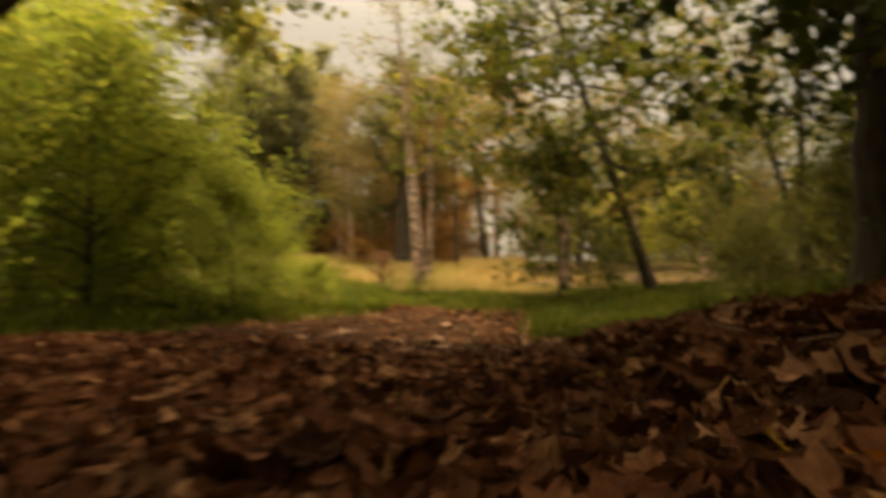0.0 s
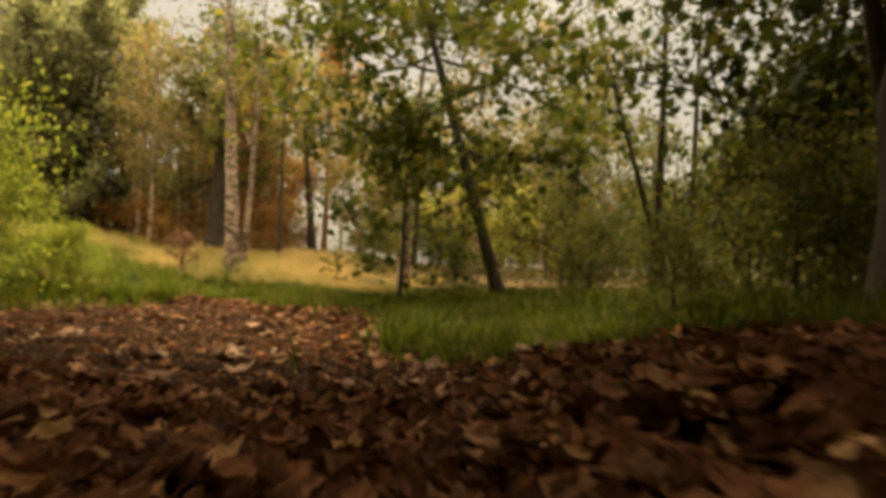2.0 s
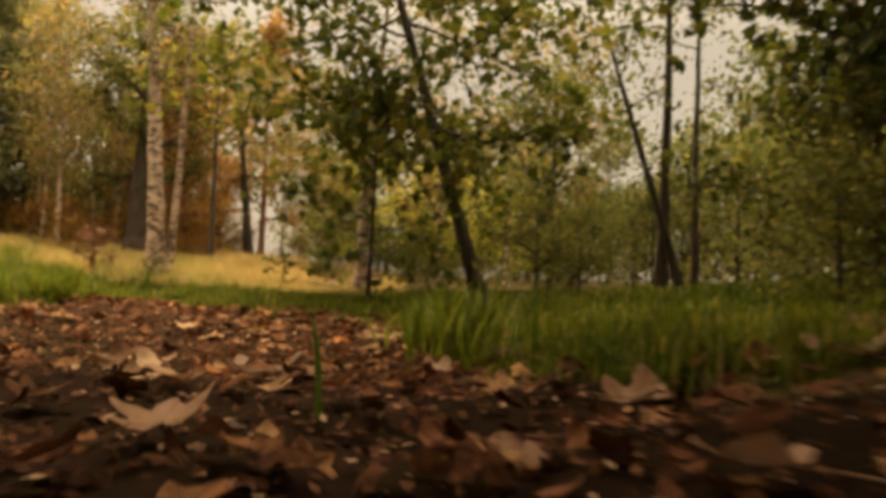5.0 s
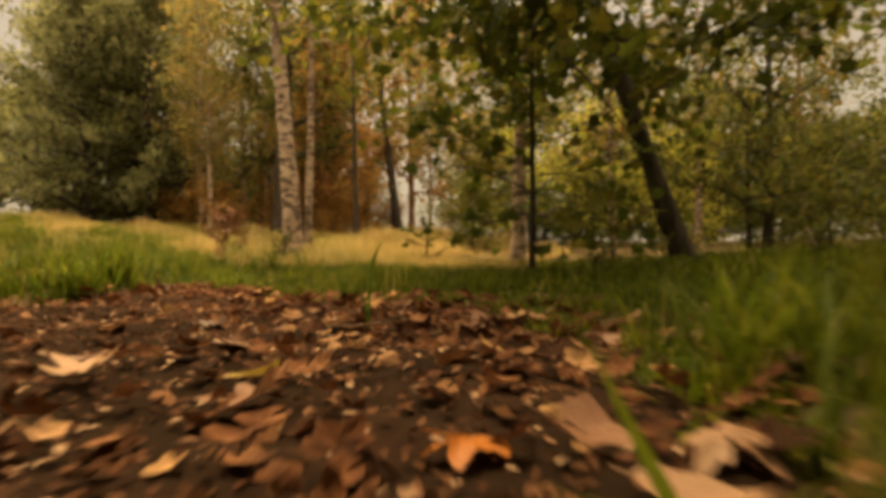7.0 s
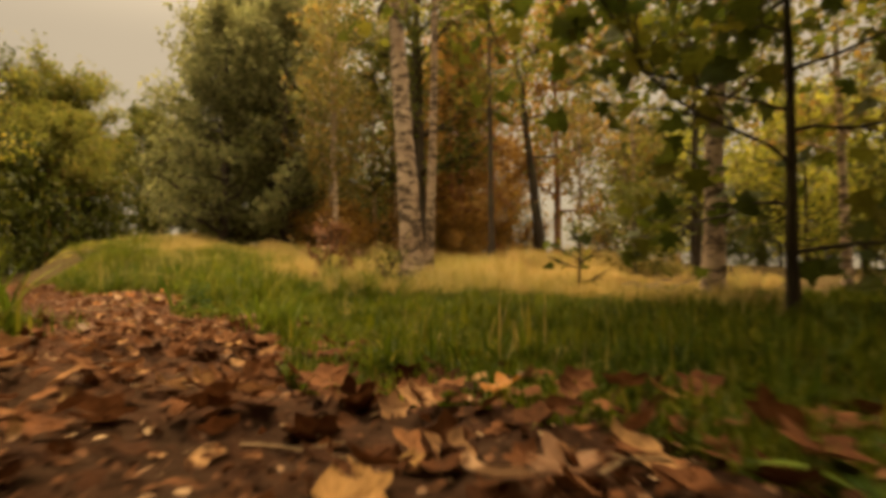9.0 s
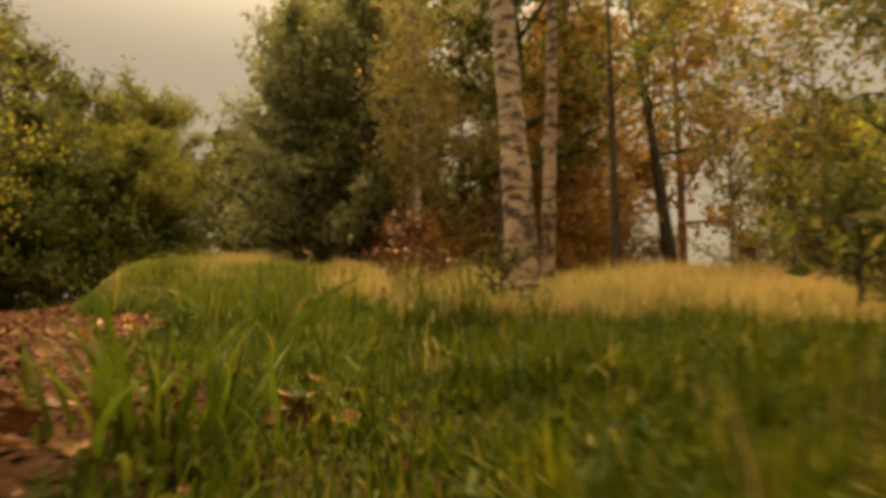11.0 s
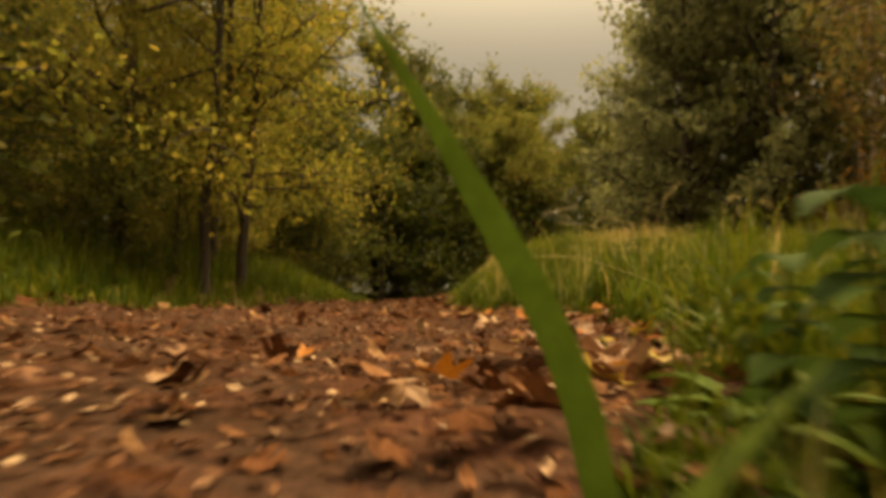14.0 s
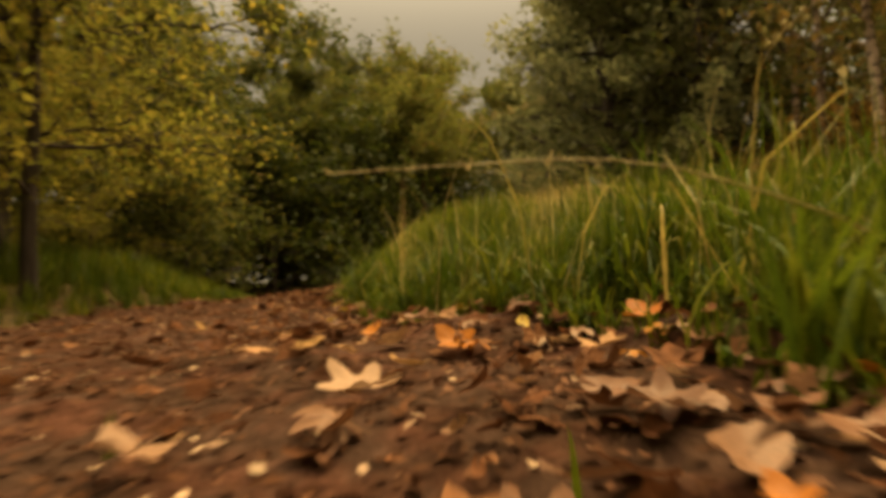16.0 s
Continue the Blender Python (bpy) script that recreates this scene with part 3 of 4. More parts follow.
# Dark firs
fir = tree("fir_tree", "tall dense grey-green conifer with a rounded head", (-13.9, 15.2), 7.8, 0.16, 0.06, 1.9, 9500, 0.15, M_needle, M_bark, 61, (0, 0), "broad", 46, "dark firs")
for x, y, a, g in [(-11.8, 15.8, 80, 0.9), (-16.3, 16.4, 150, 0.85), (-11.9, 13.0, 220, 0.7), (-10.6, 13.6, 30, 0.75)]:
    again(fir, x, y, a, g)

# Pines and the wood at the path's far end
pine = tree("pine_tree", "tall pine with a reddish bare stem", (-23.0, 15.0), 6.6, 0.14, 0.5, 2.2, 8000, 0.12, M_leaf, M_pine_bark, 71, (0.01, 0), "broad", 16, "pines")
for x, y, a, g in [(-23.6, 16.0, 120, 0.95), (-16.9, 11.8, 200, 0.55), (-17.5, 12.6, 290, 0.58)]:
    again(pine, x, y, a, g)
grove = tree("woodland_tree", "broad leafy tree closing off the path's two ends", (-20.0, 9.8), 6.2, 0.13, 0.03, 2.3, 14000, 0.12, M_leaf_dark, M_bark, 72, (0, 0), "broad", 24, "far grove")
# The last seven stand unseen around the start, added to block low sky light.
for x, y, a, g in [(-23, 12.5, 40, 1.0), (-22, 7.0, 150, 1.0), (-29, 18, 200, 1.2), (-20.5, 17.5, 310, 0.85), (-24, 19, 10, 1.0), (-17.5, 6.4, 70, 0.95), (-14.5, 6.4, 120, 0.6), (-16.5, 9.3, 60, 0.6), (-15.6, 7.3, 200, 0.5), (-16, 2, 30, 0.8), (-18, 4, 100, 0.9), (-13.5, 1.0, 160, 0.7), (-20, 0.5, 220, 0.9), (-11.5, 0, 280, 0.7), (-8.8, 0.2, 340, 0.6), (0.5, -10, 20, 1.1), (4.5, -9, 80, 1.1), (7.5, -5.5, 140, 1.2), (-4, -8.5, 200, 1.1), (-7.5, -5.5, 260, 1.1), (8, -1.5, 310, 1.1), (-8, -2.2, 350, 0.9)]:
    again(grove, x, y, a, g)

# Trees along the left of the path
left = tree("hazel_tree", "yellowing hazel tree beside the path", (-8.6, 4.9), 5.0, 0.055, 0.12, 1.3, 10000, 0.05, M_leaf_hazel, M_bark, 81, (0.02, 0.0), "broad", 22, "hazels")
mixed = tree("hazel_tree", "golden-green hazel tree with several dark stems", (-9.9, 5.5), 5.2, 0.06, 0.14, 1.4, 9500, 0.055, M_leaf_hazel, M_bark, 82, (-0.02, 0.02), "broad", 22, "hazels")
for x, y, a, g in [(-8.0, 3.2, 100, 1.05), (-11.3, 4.6, 200, 1.05), (-12.6, 6.0, 10, 1.0)]:
    again(mixed, x, y, a, g)
for x, y, a, g in [(-10.8, 3.0, 70, 1.1), (-13.5, 4.6, 70, 1.1)]:
    again(left, x, y, a, g)
for x, y, a, g in [(-8.5, 4.95, 30, 0.36), (-9.3, 5.25, 120, 0.42), (-10.4, 5.6, 210, 0.4), (-7.7, 4.3, 300, 0.36), (-11.6, 6.0, 80, 0.42)]:
    again(left, x, y, a, g)
for k, (x, y, lx, ly) in enumerate([(-8.45, 5.5, -0.1, 0.06), (-8.75, 5.78, 0.08, -0.02), (-9.4, 5.6, 0.05, 0.04)]):
    tree("hazel_tree", "dark curving hazel stem with a thin crown", (x, y), 5.0, 0.036, 0.12, 1.0, 5200, 0.05, M_leaf_hazel, M_bark, 87 + k, (lx, ly), "broad", 16, "hazels", bend=0.3)
shrub = tree("hazel_bush", "sunlit green bush at the path's edge", (-3.5, 1.6), 2.3, 0.03, 0.04, 1.1, 11000, 0.06, M_leaf_bush, M_bark, 83, (0.03, 0.02), "broad", 24, "path bushes", category="bush")
for x, y, a, g in [(-3.1, 0.0, 70, 0.9), (-4.9, 2.6, 200, 1.15), (-5.0, 0.6, 140, 1.3), (-3.6, 2.4, 30, 0.75), (-2.5, 2.2, 100, 0.5), (-2.4, 3.25, 250, 0.22), (-2.95, 3.2, 250, 0.36), (-5.2, 3.0, 310, 1.0)]:
    again(shrub, x, y, a, g)

# Thicket under the trees where the path ends; its dark leaf colour stands for shade
thicket = tree("thicket", "dense thicket under the trees with its shade put into dark leaves", (-15.6, 9.9), 2.6, 0.04, 0.03, 1.4, 6500, 0.11, M_leaf_shade, M_bark, 85, (0, 0), "broad", 26, "dark thickets", category="bush")
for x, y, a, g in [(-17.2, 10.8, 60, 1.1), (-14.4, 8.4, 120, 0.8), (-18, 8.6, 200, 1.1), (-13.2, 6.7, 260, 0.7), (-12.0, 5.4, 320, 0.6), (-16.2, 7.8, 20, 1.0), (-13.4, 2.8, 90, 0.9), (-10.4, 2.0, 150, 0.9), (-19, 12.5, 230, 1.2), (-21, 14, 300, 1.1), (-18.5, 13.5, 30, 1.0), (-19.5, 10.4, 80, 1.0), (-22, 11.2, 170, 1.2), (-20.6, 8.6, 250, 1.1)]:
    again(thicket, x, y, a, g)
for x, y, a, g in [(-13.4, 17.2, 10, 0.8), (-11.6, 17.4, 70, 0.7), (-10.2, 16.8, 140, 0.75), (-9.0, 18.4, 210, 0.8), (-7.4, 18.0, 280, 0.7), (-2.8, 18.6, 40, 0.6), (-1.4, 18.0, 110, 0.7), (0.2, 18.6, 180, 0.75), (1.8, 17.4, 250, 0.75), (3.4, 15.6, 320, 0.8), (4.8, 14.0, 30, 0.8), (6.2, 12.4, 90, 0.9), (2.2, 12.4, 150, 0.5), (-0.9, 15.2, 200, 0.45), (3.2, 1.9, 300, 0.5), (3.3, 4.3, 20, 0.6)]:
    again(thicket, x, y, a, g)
fern = tree("bracken", "rust-brown bracken clump under the trees", (-6.5, 12.3), 0.75, 0.014, 0.05, 0.5, 1500, 0.06, M_rust, M_bark, 86, (0, 0), "broad", 18, "bracken clumps", cloud=0.09, category="bracken")
for x, y, a, g in [(-5.6, 12.9, 50, 0.9), (-7.6, 12.2, 120, 1.1), (-8.7, 13.0, 190, 1.2), (-4.9, 14.2, 250, 0.8), (-7.1, 14.0, 310, 1.3), (-5.9, 14.6, 20, 1.0), (-9.8, 13.6, 80, 1.1), (-3.7, 14.6, 150, 0.7), (-8.0, 15.2, 220, 1.3), (-5.2, 12.0, 60, 0.6), (-6.9, 11.2, 130, 0.7)]:
    again(fern, x, y, a, g)


# ==== grass ====
def blades(name, label, places, heights, width, mat, seed, lean=0.35, category="grass"):
    """Many bent blades as one mesh of stuff; each is a short strip that ends in a point."""
    rng = np.random.default_rng(seed)
    n = len(places)
    az, tip = rng.uniform(0, 2 * np.pi, n), np.abs(rng.normal(0, lean, n)) + 0.05
    side = np.stack([-np.sin(az), np.cos(az), np.zeros(n)], -1) * (np.asarray(width) * rng.uniform(0.6, 1.3, n))[:, None] / 2
    out = np.stack([np.cos(az), np.sin(az), np.zeros(n)], -1)
    up = np.array([0, 0, 1.0])
    hh = np.asarray(heights)[:, None]
    p0 = np.asarray(places)
    p1 = p0 + hh * (0.5 * np.cos(tip * 0.5)[:, None] * up + 0.5 * np.sin(tip * 0.5)[:, None] * out)
    p2 = p1 + hh * (0.3 * np.cos(tip * 1.5)[:, None] * up + 0.3 * np.sin(tip * 1.5)[:, None] * out)
    p3 = p2 + hh * (0.25 * np.cos(tip * 2.6)[:, None] * up + 0.25 * np.sin(tip * 2.6)[:, None] * out)
    v = np.stack([p0 - side * 0.8, p0 + side * 0.8, p1 + side, p1 - side, p2 + side * 0.6, p2 - side * 0.6, p3], 1)
    k = (np.arange(n) * 7)[:, None]
    quads = np.concatenate([k + [0, 1, 2, 3], k + [3, 2, 4, 5]])
    me = mesh_of(name, v.reshape(-1, 3), [quads, k + [5, 4, 6]], mat)
    return tagged(new(name, me), label, category, kind="stuff")


def clear_of_way(x, y):
    """Metres from the line along which the camera is carried."""
    return np.abs(beyond(x, y, WAY[:, :2]))


def sown(rng, n, x0, x1, y0, y1, keep):
    x, y = rng.uniform(x0, x1, n), rng.uniform(y0, y1, n)
    ok = keep(x, y)
    return x[ok], y[ok]


def tufted(rng, x, y, reach):
    """Draws points together into tufts."""
    cell = 0.22
    cx, cy = np.floor(x / cell), np.floor(y / cell)
    jx, jy = np.modf(np.sin(cx * 12.99 + cy * 78.2) * 43758.5)[0], np.modf(np.sin(cx * 39.3 + cy * 11.1) * 24634.6)[0]
    tx, ty = (cx + 0.5 + 0.5 * jx) * cell, (cy + 0.5 + 0.5 * jy) * cell
    k = rng.uniform(0, 1, len(x)) ** 0.5 * reach
    return x + (tx - x) * k, y + (ty - y) * k


def grass_patch(name, label, seed, n, box, keep, tall, width, mat, sink=0.0, reach=0.6, lean=0.35):
    rng = np.random.default_rng(seed)
    x, y = sown(rng, n, *box, keep)
    x, y = tufted(rng, x, y, reach)
    gap = clear_of_way(x, y)
    x, y, gap = x[gap > 0.05], y[gap > 0.05], gap[gap > 0.05]
    h = np.minimum(tall(x, y) * rng.uniform(0.45, 1.25, len(x)), 0.03 + 0.55 * gap)
    blades(name, label, np.stack([x, y, land(x, y) - 0.02], -1), h, width, mat, seed + 1, lean)


def edge_ramp(d, a, b):
    return np.clip((d - a) / (b - a), 0, 1)


def beside(rng, n, line, side, near, far, first=0, last=99):
    """Points of the plan along a line's side, from near to far metres out."""
    p = line[first:last]
    d = np.diff(p, axis=0)
    size = np.hypot(d[:, 0], d[:, 1])
    k = rng.choice(len(d), n, p=size / size.sum())
    q = p[k] + d[k] * rng.uniform(-0.1, 1.1, n)[:, None]
    out = np.stack([d[k, 1], -d[k, 0]], -1) / size[k, None] * side
    a = rng.normal(0, 0.35, n) * min(1.0, far - 0.5)          # fans out, so that bends leave no gaps
    out = np.stack([out[:, 0] * np.cos(a) - out[:, 1] * np.sin(a), out[:, 0] * np.sin(a) + out[:, 1] * np.cos(a)], -1)
    q = q + out * rng.uniform(near, far, n)[:, None]
    return q[:, 0], q[:, 1]


def verge(name, label, seed, n, line, side, near, far, first, last, keep, tall, width, mat, reach=0.5, lean=0.5):
    """Dense grass along an edge of the path."""
    rng = np.random.default_rng(seed)
    x, y = beside(rng, n, line, side, near, far, first, last)
    x, y = tufted(rng, x, y, reach)
    ok = keep(x, y) & (clear_of_way(x, y) > 0.05)
    x, y = x[ok], y[ok]
    h = np.minimum(tall(x, y) * rng.uniform(0.45, 1.25, len(x)), 0.03 + 0.55 * clear_of_way(x, y))
    blades(name, label, np.stack([x, y, land(x, y) - 0.02], -1), h, width, mat, seed + 1, lean)


def bank(x, y):
    """1 on the grassy bank at the far end of the path, 0 elsewhere."""
    return edge_ramp(-x, 3.9, 5.4)


def outside(x, y):
    return beyond(x, y, RIGHT)


# On the right of the path: short at the edge, taller up the bank
verge("verge_grass", "lush green tufted grass along the path's edge", 201, 60000, RIGHT, 1, -0.06, 0.95, 5, 21,
      lambda x, y: outside(x, y) > 0.05 * waves(x, y, 9, 20),
      lambda x, y: 0.05 + (0.045 + 0.12 * edge_ramp(2.7 - y, 0.0, 0.8) * (x < 0.8) + 0.17 * bank(x, y)) * edge_ramp(outside(x, y), 0.0, 1.0) * (1.0 + 0.5 * waves(x, y, 2.5, 22)), 0.0055, M_grass)
verge("bank_grass", "tall green arching grass on the bank by the path", 211, 62000, RIGHT, 1, -0.06, 2.1, 19, 25,
      lambda x, y: outside(x, y) > 0.05 * waves(x, y, 9, 20),
      lambda x, y: 0.07 + 0.19 * bank(x, y) * edge_ramp(outside(x, y), 0.0, 1.3) * (1.0 + 0.4 * waves(x, y, 2.5, 22)), 0.0065, M_grass, lean=0.6)
grass_patch("meadow_grass", "green meadow grass beyond the path", 203, 190000, (-13, 4, 2, 12),
            lambda x, y: (outside(x, y) > 0.8) & (outside(x, y) < np.where(x > -0.3, 4.5, 3.2) + 1.4 * edge_ramp(-x, 5.5, 7.5)),
            lambda x, y: 0.09 + 0.03 * waves(x, y, 2.0, 23), 0.008, M_grass, lean=0.5)
grass_patch("dry_meadow_grass", "pale golden seeding grass in the meadow", 205, 330000, (-12, 1, 5, 15),
            lambda x, y: (outside(x, y) > 1.05 + 0.35 * waves(x, y, 1.2, 24) + 0.6 * bank(x, y)) & (outside(x, y) < 6.5) & (x < -0.9 + 0.4 * waves(x, y, 1.5, 29)) & (waves(x, y, 1.6, 25) > -0.55),
            lambda x, y: (0.19 + 0.09 * waves(x, y, 2.6, 26)) * (0.55 + 0.45 * edge_ramp(-x, 1.2, 3.2)), 0.006, M_straw, lean=0.5)
grass_patch("hill_grass", "pale yellow-green seeding grass on the rising meadow", 223, 150000, (-13.5, -3.0, 6.0, 13),
            lambda x, y: (outside(x, y) > 0.9 + 0.3 * waves(x, y, 1.4, 33)) & (outside(x, y) < 6.0) & (x < -3.6 - 0.4 * waves(x, y, 1.1, 34)),
            lambda x, y: (0.13 + 0.06 * waves(x, y, 2.3, 35)) * (0.4 + 0.6 * edge_ramp(outside(x, y), 0.8, 2.2)), 0.007, M_pale, lean=0.5)
verge("bank_tips", "dry orange grass heads along the top of the bank", 215, 9000, RIGHT, 1, 1.1, 2.3, 20, 25,
      lambda x, y: waves(x, y, 3.0, 41) > -0.2, lambda x, y: 0.30 + 0.06 * waves(x, y, 2.5, 42), 0.006, M_straw, lean=0.45)
grass_patch("bank_undergrowth", "dim green grass under the trees beside the path", 221, 60000, (0.6, 5.5, -2.5, 4.5),
            lambda x, y: (outside(x, y) > 0.25 + 0.5 * edge_ramp(0.5 - y, 0.0, 1.5)) & (outside(x, y) < 3.2), lambda x, y: 0.09 + 0.05 * waves(x, y, 2.0, 31), 0.007, M_grass, lean=0.6)
rng = np.random.default_rng(217)
x, y = beside(rng, 42000, RIGHT, 1, -0.04, 0.75, 10, 21)
ok = outside(x, y) > 0.05 * waves(x, y, 9, 20)
x, y = x[ok], y[ok]
blades("short_turf", "short dense green turf at the path's edge", np.stack([x, y, land(x, y) - 0.015], -1), rng.uniform(0.03, 0.06, len(x)), 0.005, M_grass, 218, 0.7)
x, y = beside(rng, 60000, RIGHT, 1, 0.55, 2.4, 8, 21)
blades("meadow_turf", "low olive-green thatch under the meadow grass", np.stack([x, y, land(x, y) - 0.015], -1), rng.uniform(0.05, 0.10, len(x)), 0.007, M_grass, 219, 0.7)
def tussocks(name, label, seed, line, side, near, far, first, last, count, each, tall, width, mat, lean, keep=None):
    """Clumps of long arching blades that stand out of the sward."""
    rng = np.random.default_rng(seed)
    cx, cy = beside(rng, count, line, side, near, far, first, last)
    k = np.repeat(np.arange(count), each)
    grown = rng.uniform(0.6, 1.25, count)
    x, y = cx[k] + rng.normal(0, 0.028, len(k)), cy[k] + rng.normal(0, 0.028, len(k))
    ok = (clear_of_way(x, y) > 0.06) & (side * beyond(x, y, line) > 0.02)
    x, y, k = x[ok], y[ok], k[ok]
    h = np.minimum(tall * grown[k] * rng.uniform(0.5, 1.2, len(k)), 0.05 + 0.6 * clear_of_way(x, y))
    blades(name, label, np.stack([x, y, land(x, y) - 0.02], -1), h, width, mat, seed + 1, lean)


tussocks("bank_tussocks", "long arching green grass clumps on the bank", 231, RIGHT, 1, 0.05, 1.3, 18, 24, 190, 60, 0.27, 0.0055, M_grass, 0.75)
tussocks("bank_straws", "dry bent grass stems among the green clumps", 233, RIGHT, 1, 0.15, 1.6, 19, 24, 90, 7, 0.36, 0.004, M_straw, 0.7)
tussocks("meadow_tussocks", "dark green grass clumps in the short meadow", 235, RIGHT, 1, 0.1, 1.6, 11, 18, 150, 45, 0.13, 0.007, M_grass, 0.7)
tussocks("meadow_straws", "dry bent grass stems in the short meadow", 237, RIGHT, 1, 0.1, 2.0, 4, 18, 130, 6, 0.14, 0.003, M_straw, 0.8)
# On the left of the path
grass_patch("left_verge_grass", "green grass along the far side of the path", 207, 150000, (-14, -1.5, -3, 7.5),
            lambda x, y: (-beyond(x, y, LEFT) > 0.0) & (-beyond(x, y, LEFT) < 2.0),
            lambda x, y: 0.08 + (0.14 + 0.1 * edge_ramp(-x, 4.0, 6.0)) * edge_ramp(-beyond(x, y, LEFT), 0.0, 0.9), 0.007, M_grass)


# ==== fallen leaves ====
def lobed(points, curl, seed, steps=0):
    """A fallen leaf: its outline from lobes, cupped and curled, as corners and a fan of faces; about 1 long. steps: corners of a finer, toothed rim."""
    rng = np.random.default_rng(seed)
    a = np.linspace(-np.pi * 0.93, np.pi * 0.93, (steps or points * 4) + 1)
    r = 0.42 + (0.12 if steps else 0.085) * np.cos(a * points * 0.54 * 2) * (points > 1) + 0.05 * rng.normal(0, 1, len(a)) * 0.5
    if points == 1:
        r = r * (1 + 0.12 * np.abs(np.cos(a / 2)) ** 3)                      # drawn out to a tip
    x, y = r * np.sin(a) * (1.0 if points > 1 else 0.62), r * np.cos(a) * 1.1
    rad = np.hypot(x, y)
    z = curl * 0.6 * rad ** 2 + 0.10 * np.sin(a * 2.5 + seed) * rad + 0.35 * curl * np.abs(x)
    if steps:
        z = z + 0.05 * np.sin(a * 7 + seed) * rad + curl * 0.5 * np.maximum(rad - 0.4, 0) * 2
    rim = np.stack([x, y, z], -1)
    mid = rim * 0.5
    mid[:, 2] = 0.3 * z - 0.02 * np.cos(a * points)
    v = np.concatenate([[(0, 0, -0.01)], mid, rim])
    m = len(a)
    i = np.arange(m - 1)
    tri = np.stack([np.zeros(m - 1, int), 1 + i, 2 + i], -1)
    quad = np.stack([1 + i, 1 + m + i, 2 + m + i, 2 + i], -1)
    return v, tri, quad


def litter(name, label, seed, x, y, size, shape, lift=0.01, tilt=0.28, mat=None):
    rng = np.random.default_rng(seed)
    v, tri, quad = shape
    z = np.where(off_path(x, y) < 0.15, path_z(x, y), land(x, y)) + rng.uniform(0.0, 1.0, len(x)) * lift
    me = scatter(name, np.stack([x, y, z], -1), size * rng.uniform(0.55, 1.3, len(x)), turns(rng, len(x), tilt), v, [tri, quad], mat or M_litter)
    return tagged(new(name, me), label, "leaves", kind="stuff")


def thick(x, y):
    """How thickly leaves lie: deep near the shaded edge and at the start of the way, thin on the trodden middle further on."""
    d = -beyond(x, y, RIGHT)
    edge = np.exp(-((d - 0.12) / 0.3) ** 2)
    early = edge_ramp(1.1 - y, 0.0, 1.2) * (x > -2.4)
    return np.clip(np.where(x < -1.8, 0.12, 0.24) + 0.55 * edge + 0.8 * early, 0, 1)


def strew(seed, n, box):
    rng = np.random.default_rng(seed)
    x, y = rng.uniform(box[0], box[1], n), rng.uniform(box[2], box[3], n)
    bank = 0.3 + 0.75 * edge_ramp(0.8 - y, 0.0, 0.8)          # leaves run up the shaded bank at the start of the way
    ok = (off_path(x, y) < bank) & (rng.uniform(0, 1, n) < thick(x, y))
    return x[ok], y[ok]


OVAL_LEAF, MAPLE_A, MAPLE_B = lobed(1, 0.5, 1, 8), lobed(5, 0.5, 2), lobed(5, -0.5, 3)
SMALL_LEAF = lobed(1, 0.15, 4)
for k, (shape, size, n) in enumerate([(OVAL_LEAF, 0.037, 46000), (MAPLE_A, 0.046, 26000), (MAPLE_B, 0.042, 26000)]):
    x, y = strew(300 + k, n, (-12, 2.4, -5, 8.5))
    litter("leaf_litter", "brown and tan fallen leaves lying thick on the path", 310 + k, x, y, size, shape, 0.03, 0.36)
    x, y = strew(340 + k, n * 2 // 3, (-2, 2.6, -3.2, 0.6))            # the deep drift on the upper stretch
    litter("leaf_drift", "deep drift of rusty brown fallen leaves", 350 + k, x, y, size * 1.2, shape, 0.045, 0.42)
x, y = strew(360, 800, (-2.0, 0.6, 3.1, 4.5))
litter("leaf_drift", "large dry leaves lying on near-black earth", 361, x, y, 0.058, MAPLE_A, 0.03, 0.4)
M_crumb = leafy("leaf_scraps", [(0.0, (0.05, 0.022, 0.012)), (0.5, (0.11, 0.045, 0.022)), (0.88, (0.20, 0.095, 0.055)), (0.95, (0.46, 0.29, 0.19)), (1.0, (0.62, 0.42, 0.27))], rough=0.8, through_light=0.1, mottled=0.4, spec=0.03)
rng = np.random.default_rng(320)
x, y = rng.uniform(-11, 1.2, 260000), rng.uniform(-0.6, 8, 260000)
ok = off_path(x, y) < 0.1
litter("leaf_crumbs", "small broken leaf scraps trodden into the earth path", 321, x[ok], y[ok], 0.017, SMALL_LEAF, 0.01, 0.3, M_crumb)


# Single leaves that lie clear of the rest
def leaf_mesh(name, shape, mat):
    v, tri, quad = shape
    stalk = Tubes()
    stalk.add([(0, 0.0, 0.0), (0.0, -0.3, 0.03), (0.03, -0.62, 0.10)], [0.014, 0.012, 0.009], 4)
    sv, sf = np.concatenate(stalk.v), np.concatenate(stalk.f)
    return mesh_of(name, np.concatenate([v, sv]), [tri, np.concatenate([quad, sf + len(v)])], mat, True)


WORDS = {"tan": "pale tan dry leaf curled on the path", "yellow": "fresh yellow leaf lying on the path", "orange": "rusty orange leaf lying on the path", "brown": "dark brown curled leaf on the path"}
TONES = {"tan": M_tan, "yellow": M_yellow, "orange": M_orange, "brown": M_brown}
BIG = [lobed(5, 0.42, 5, 36), lobed(5, -0.5, 6, 36), lobed(1, 0.5, 7, 20), lobed(3, 0.4, 8, 28)]
KINDS = {(tone, k): leaf_mesh("fallen_leaf", BIG[k], TONES[tone]) for tone in TONES for k in range(4)}


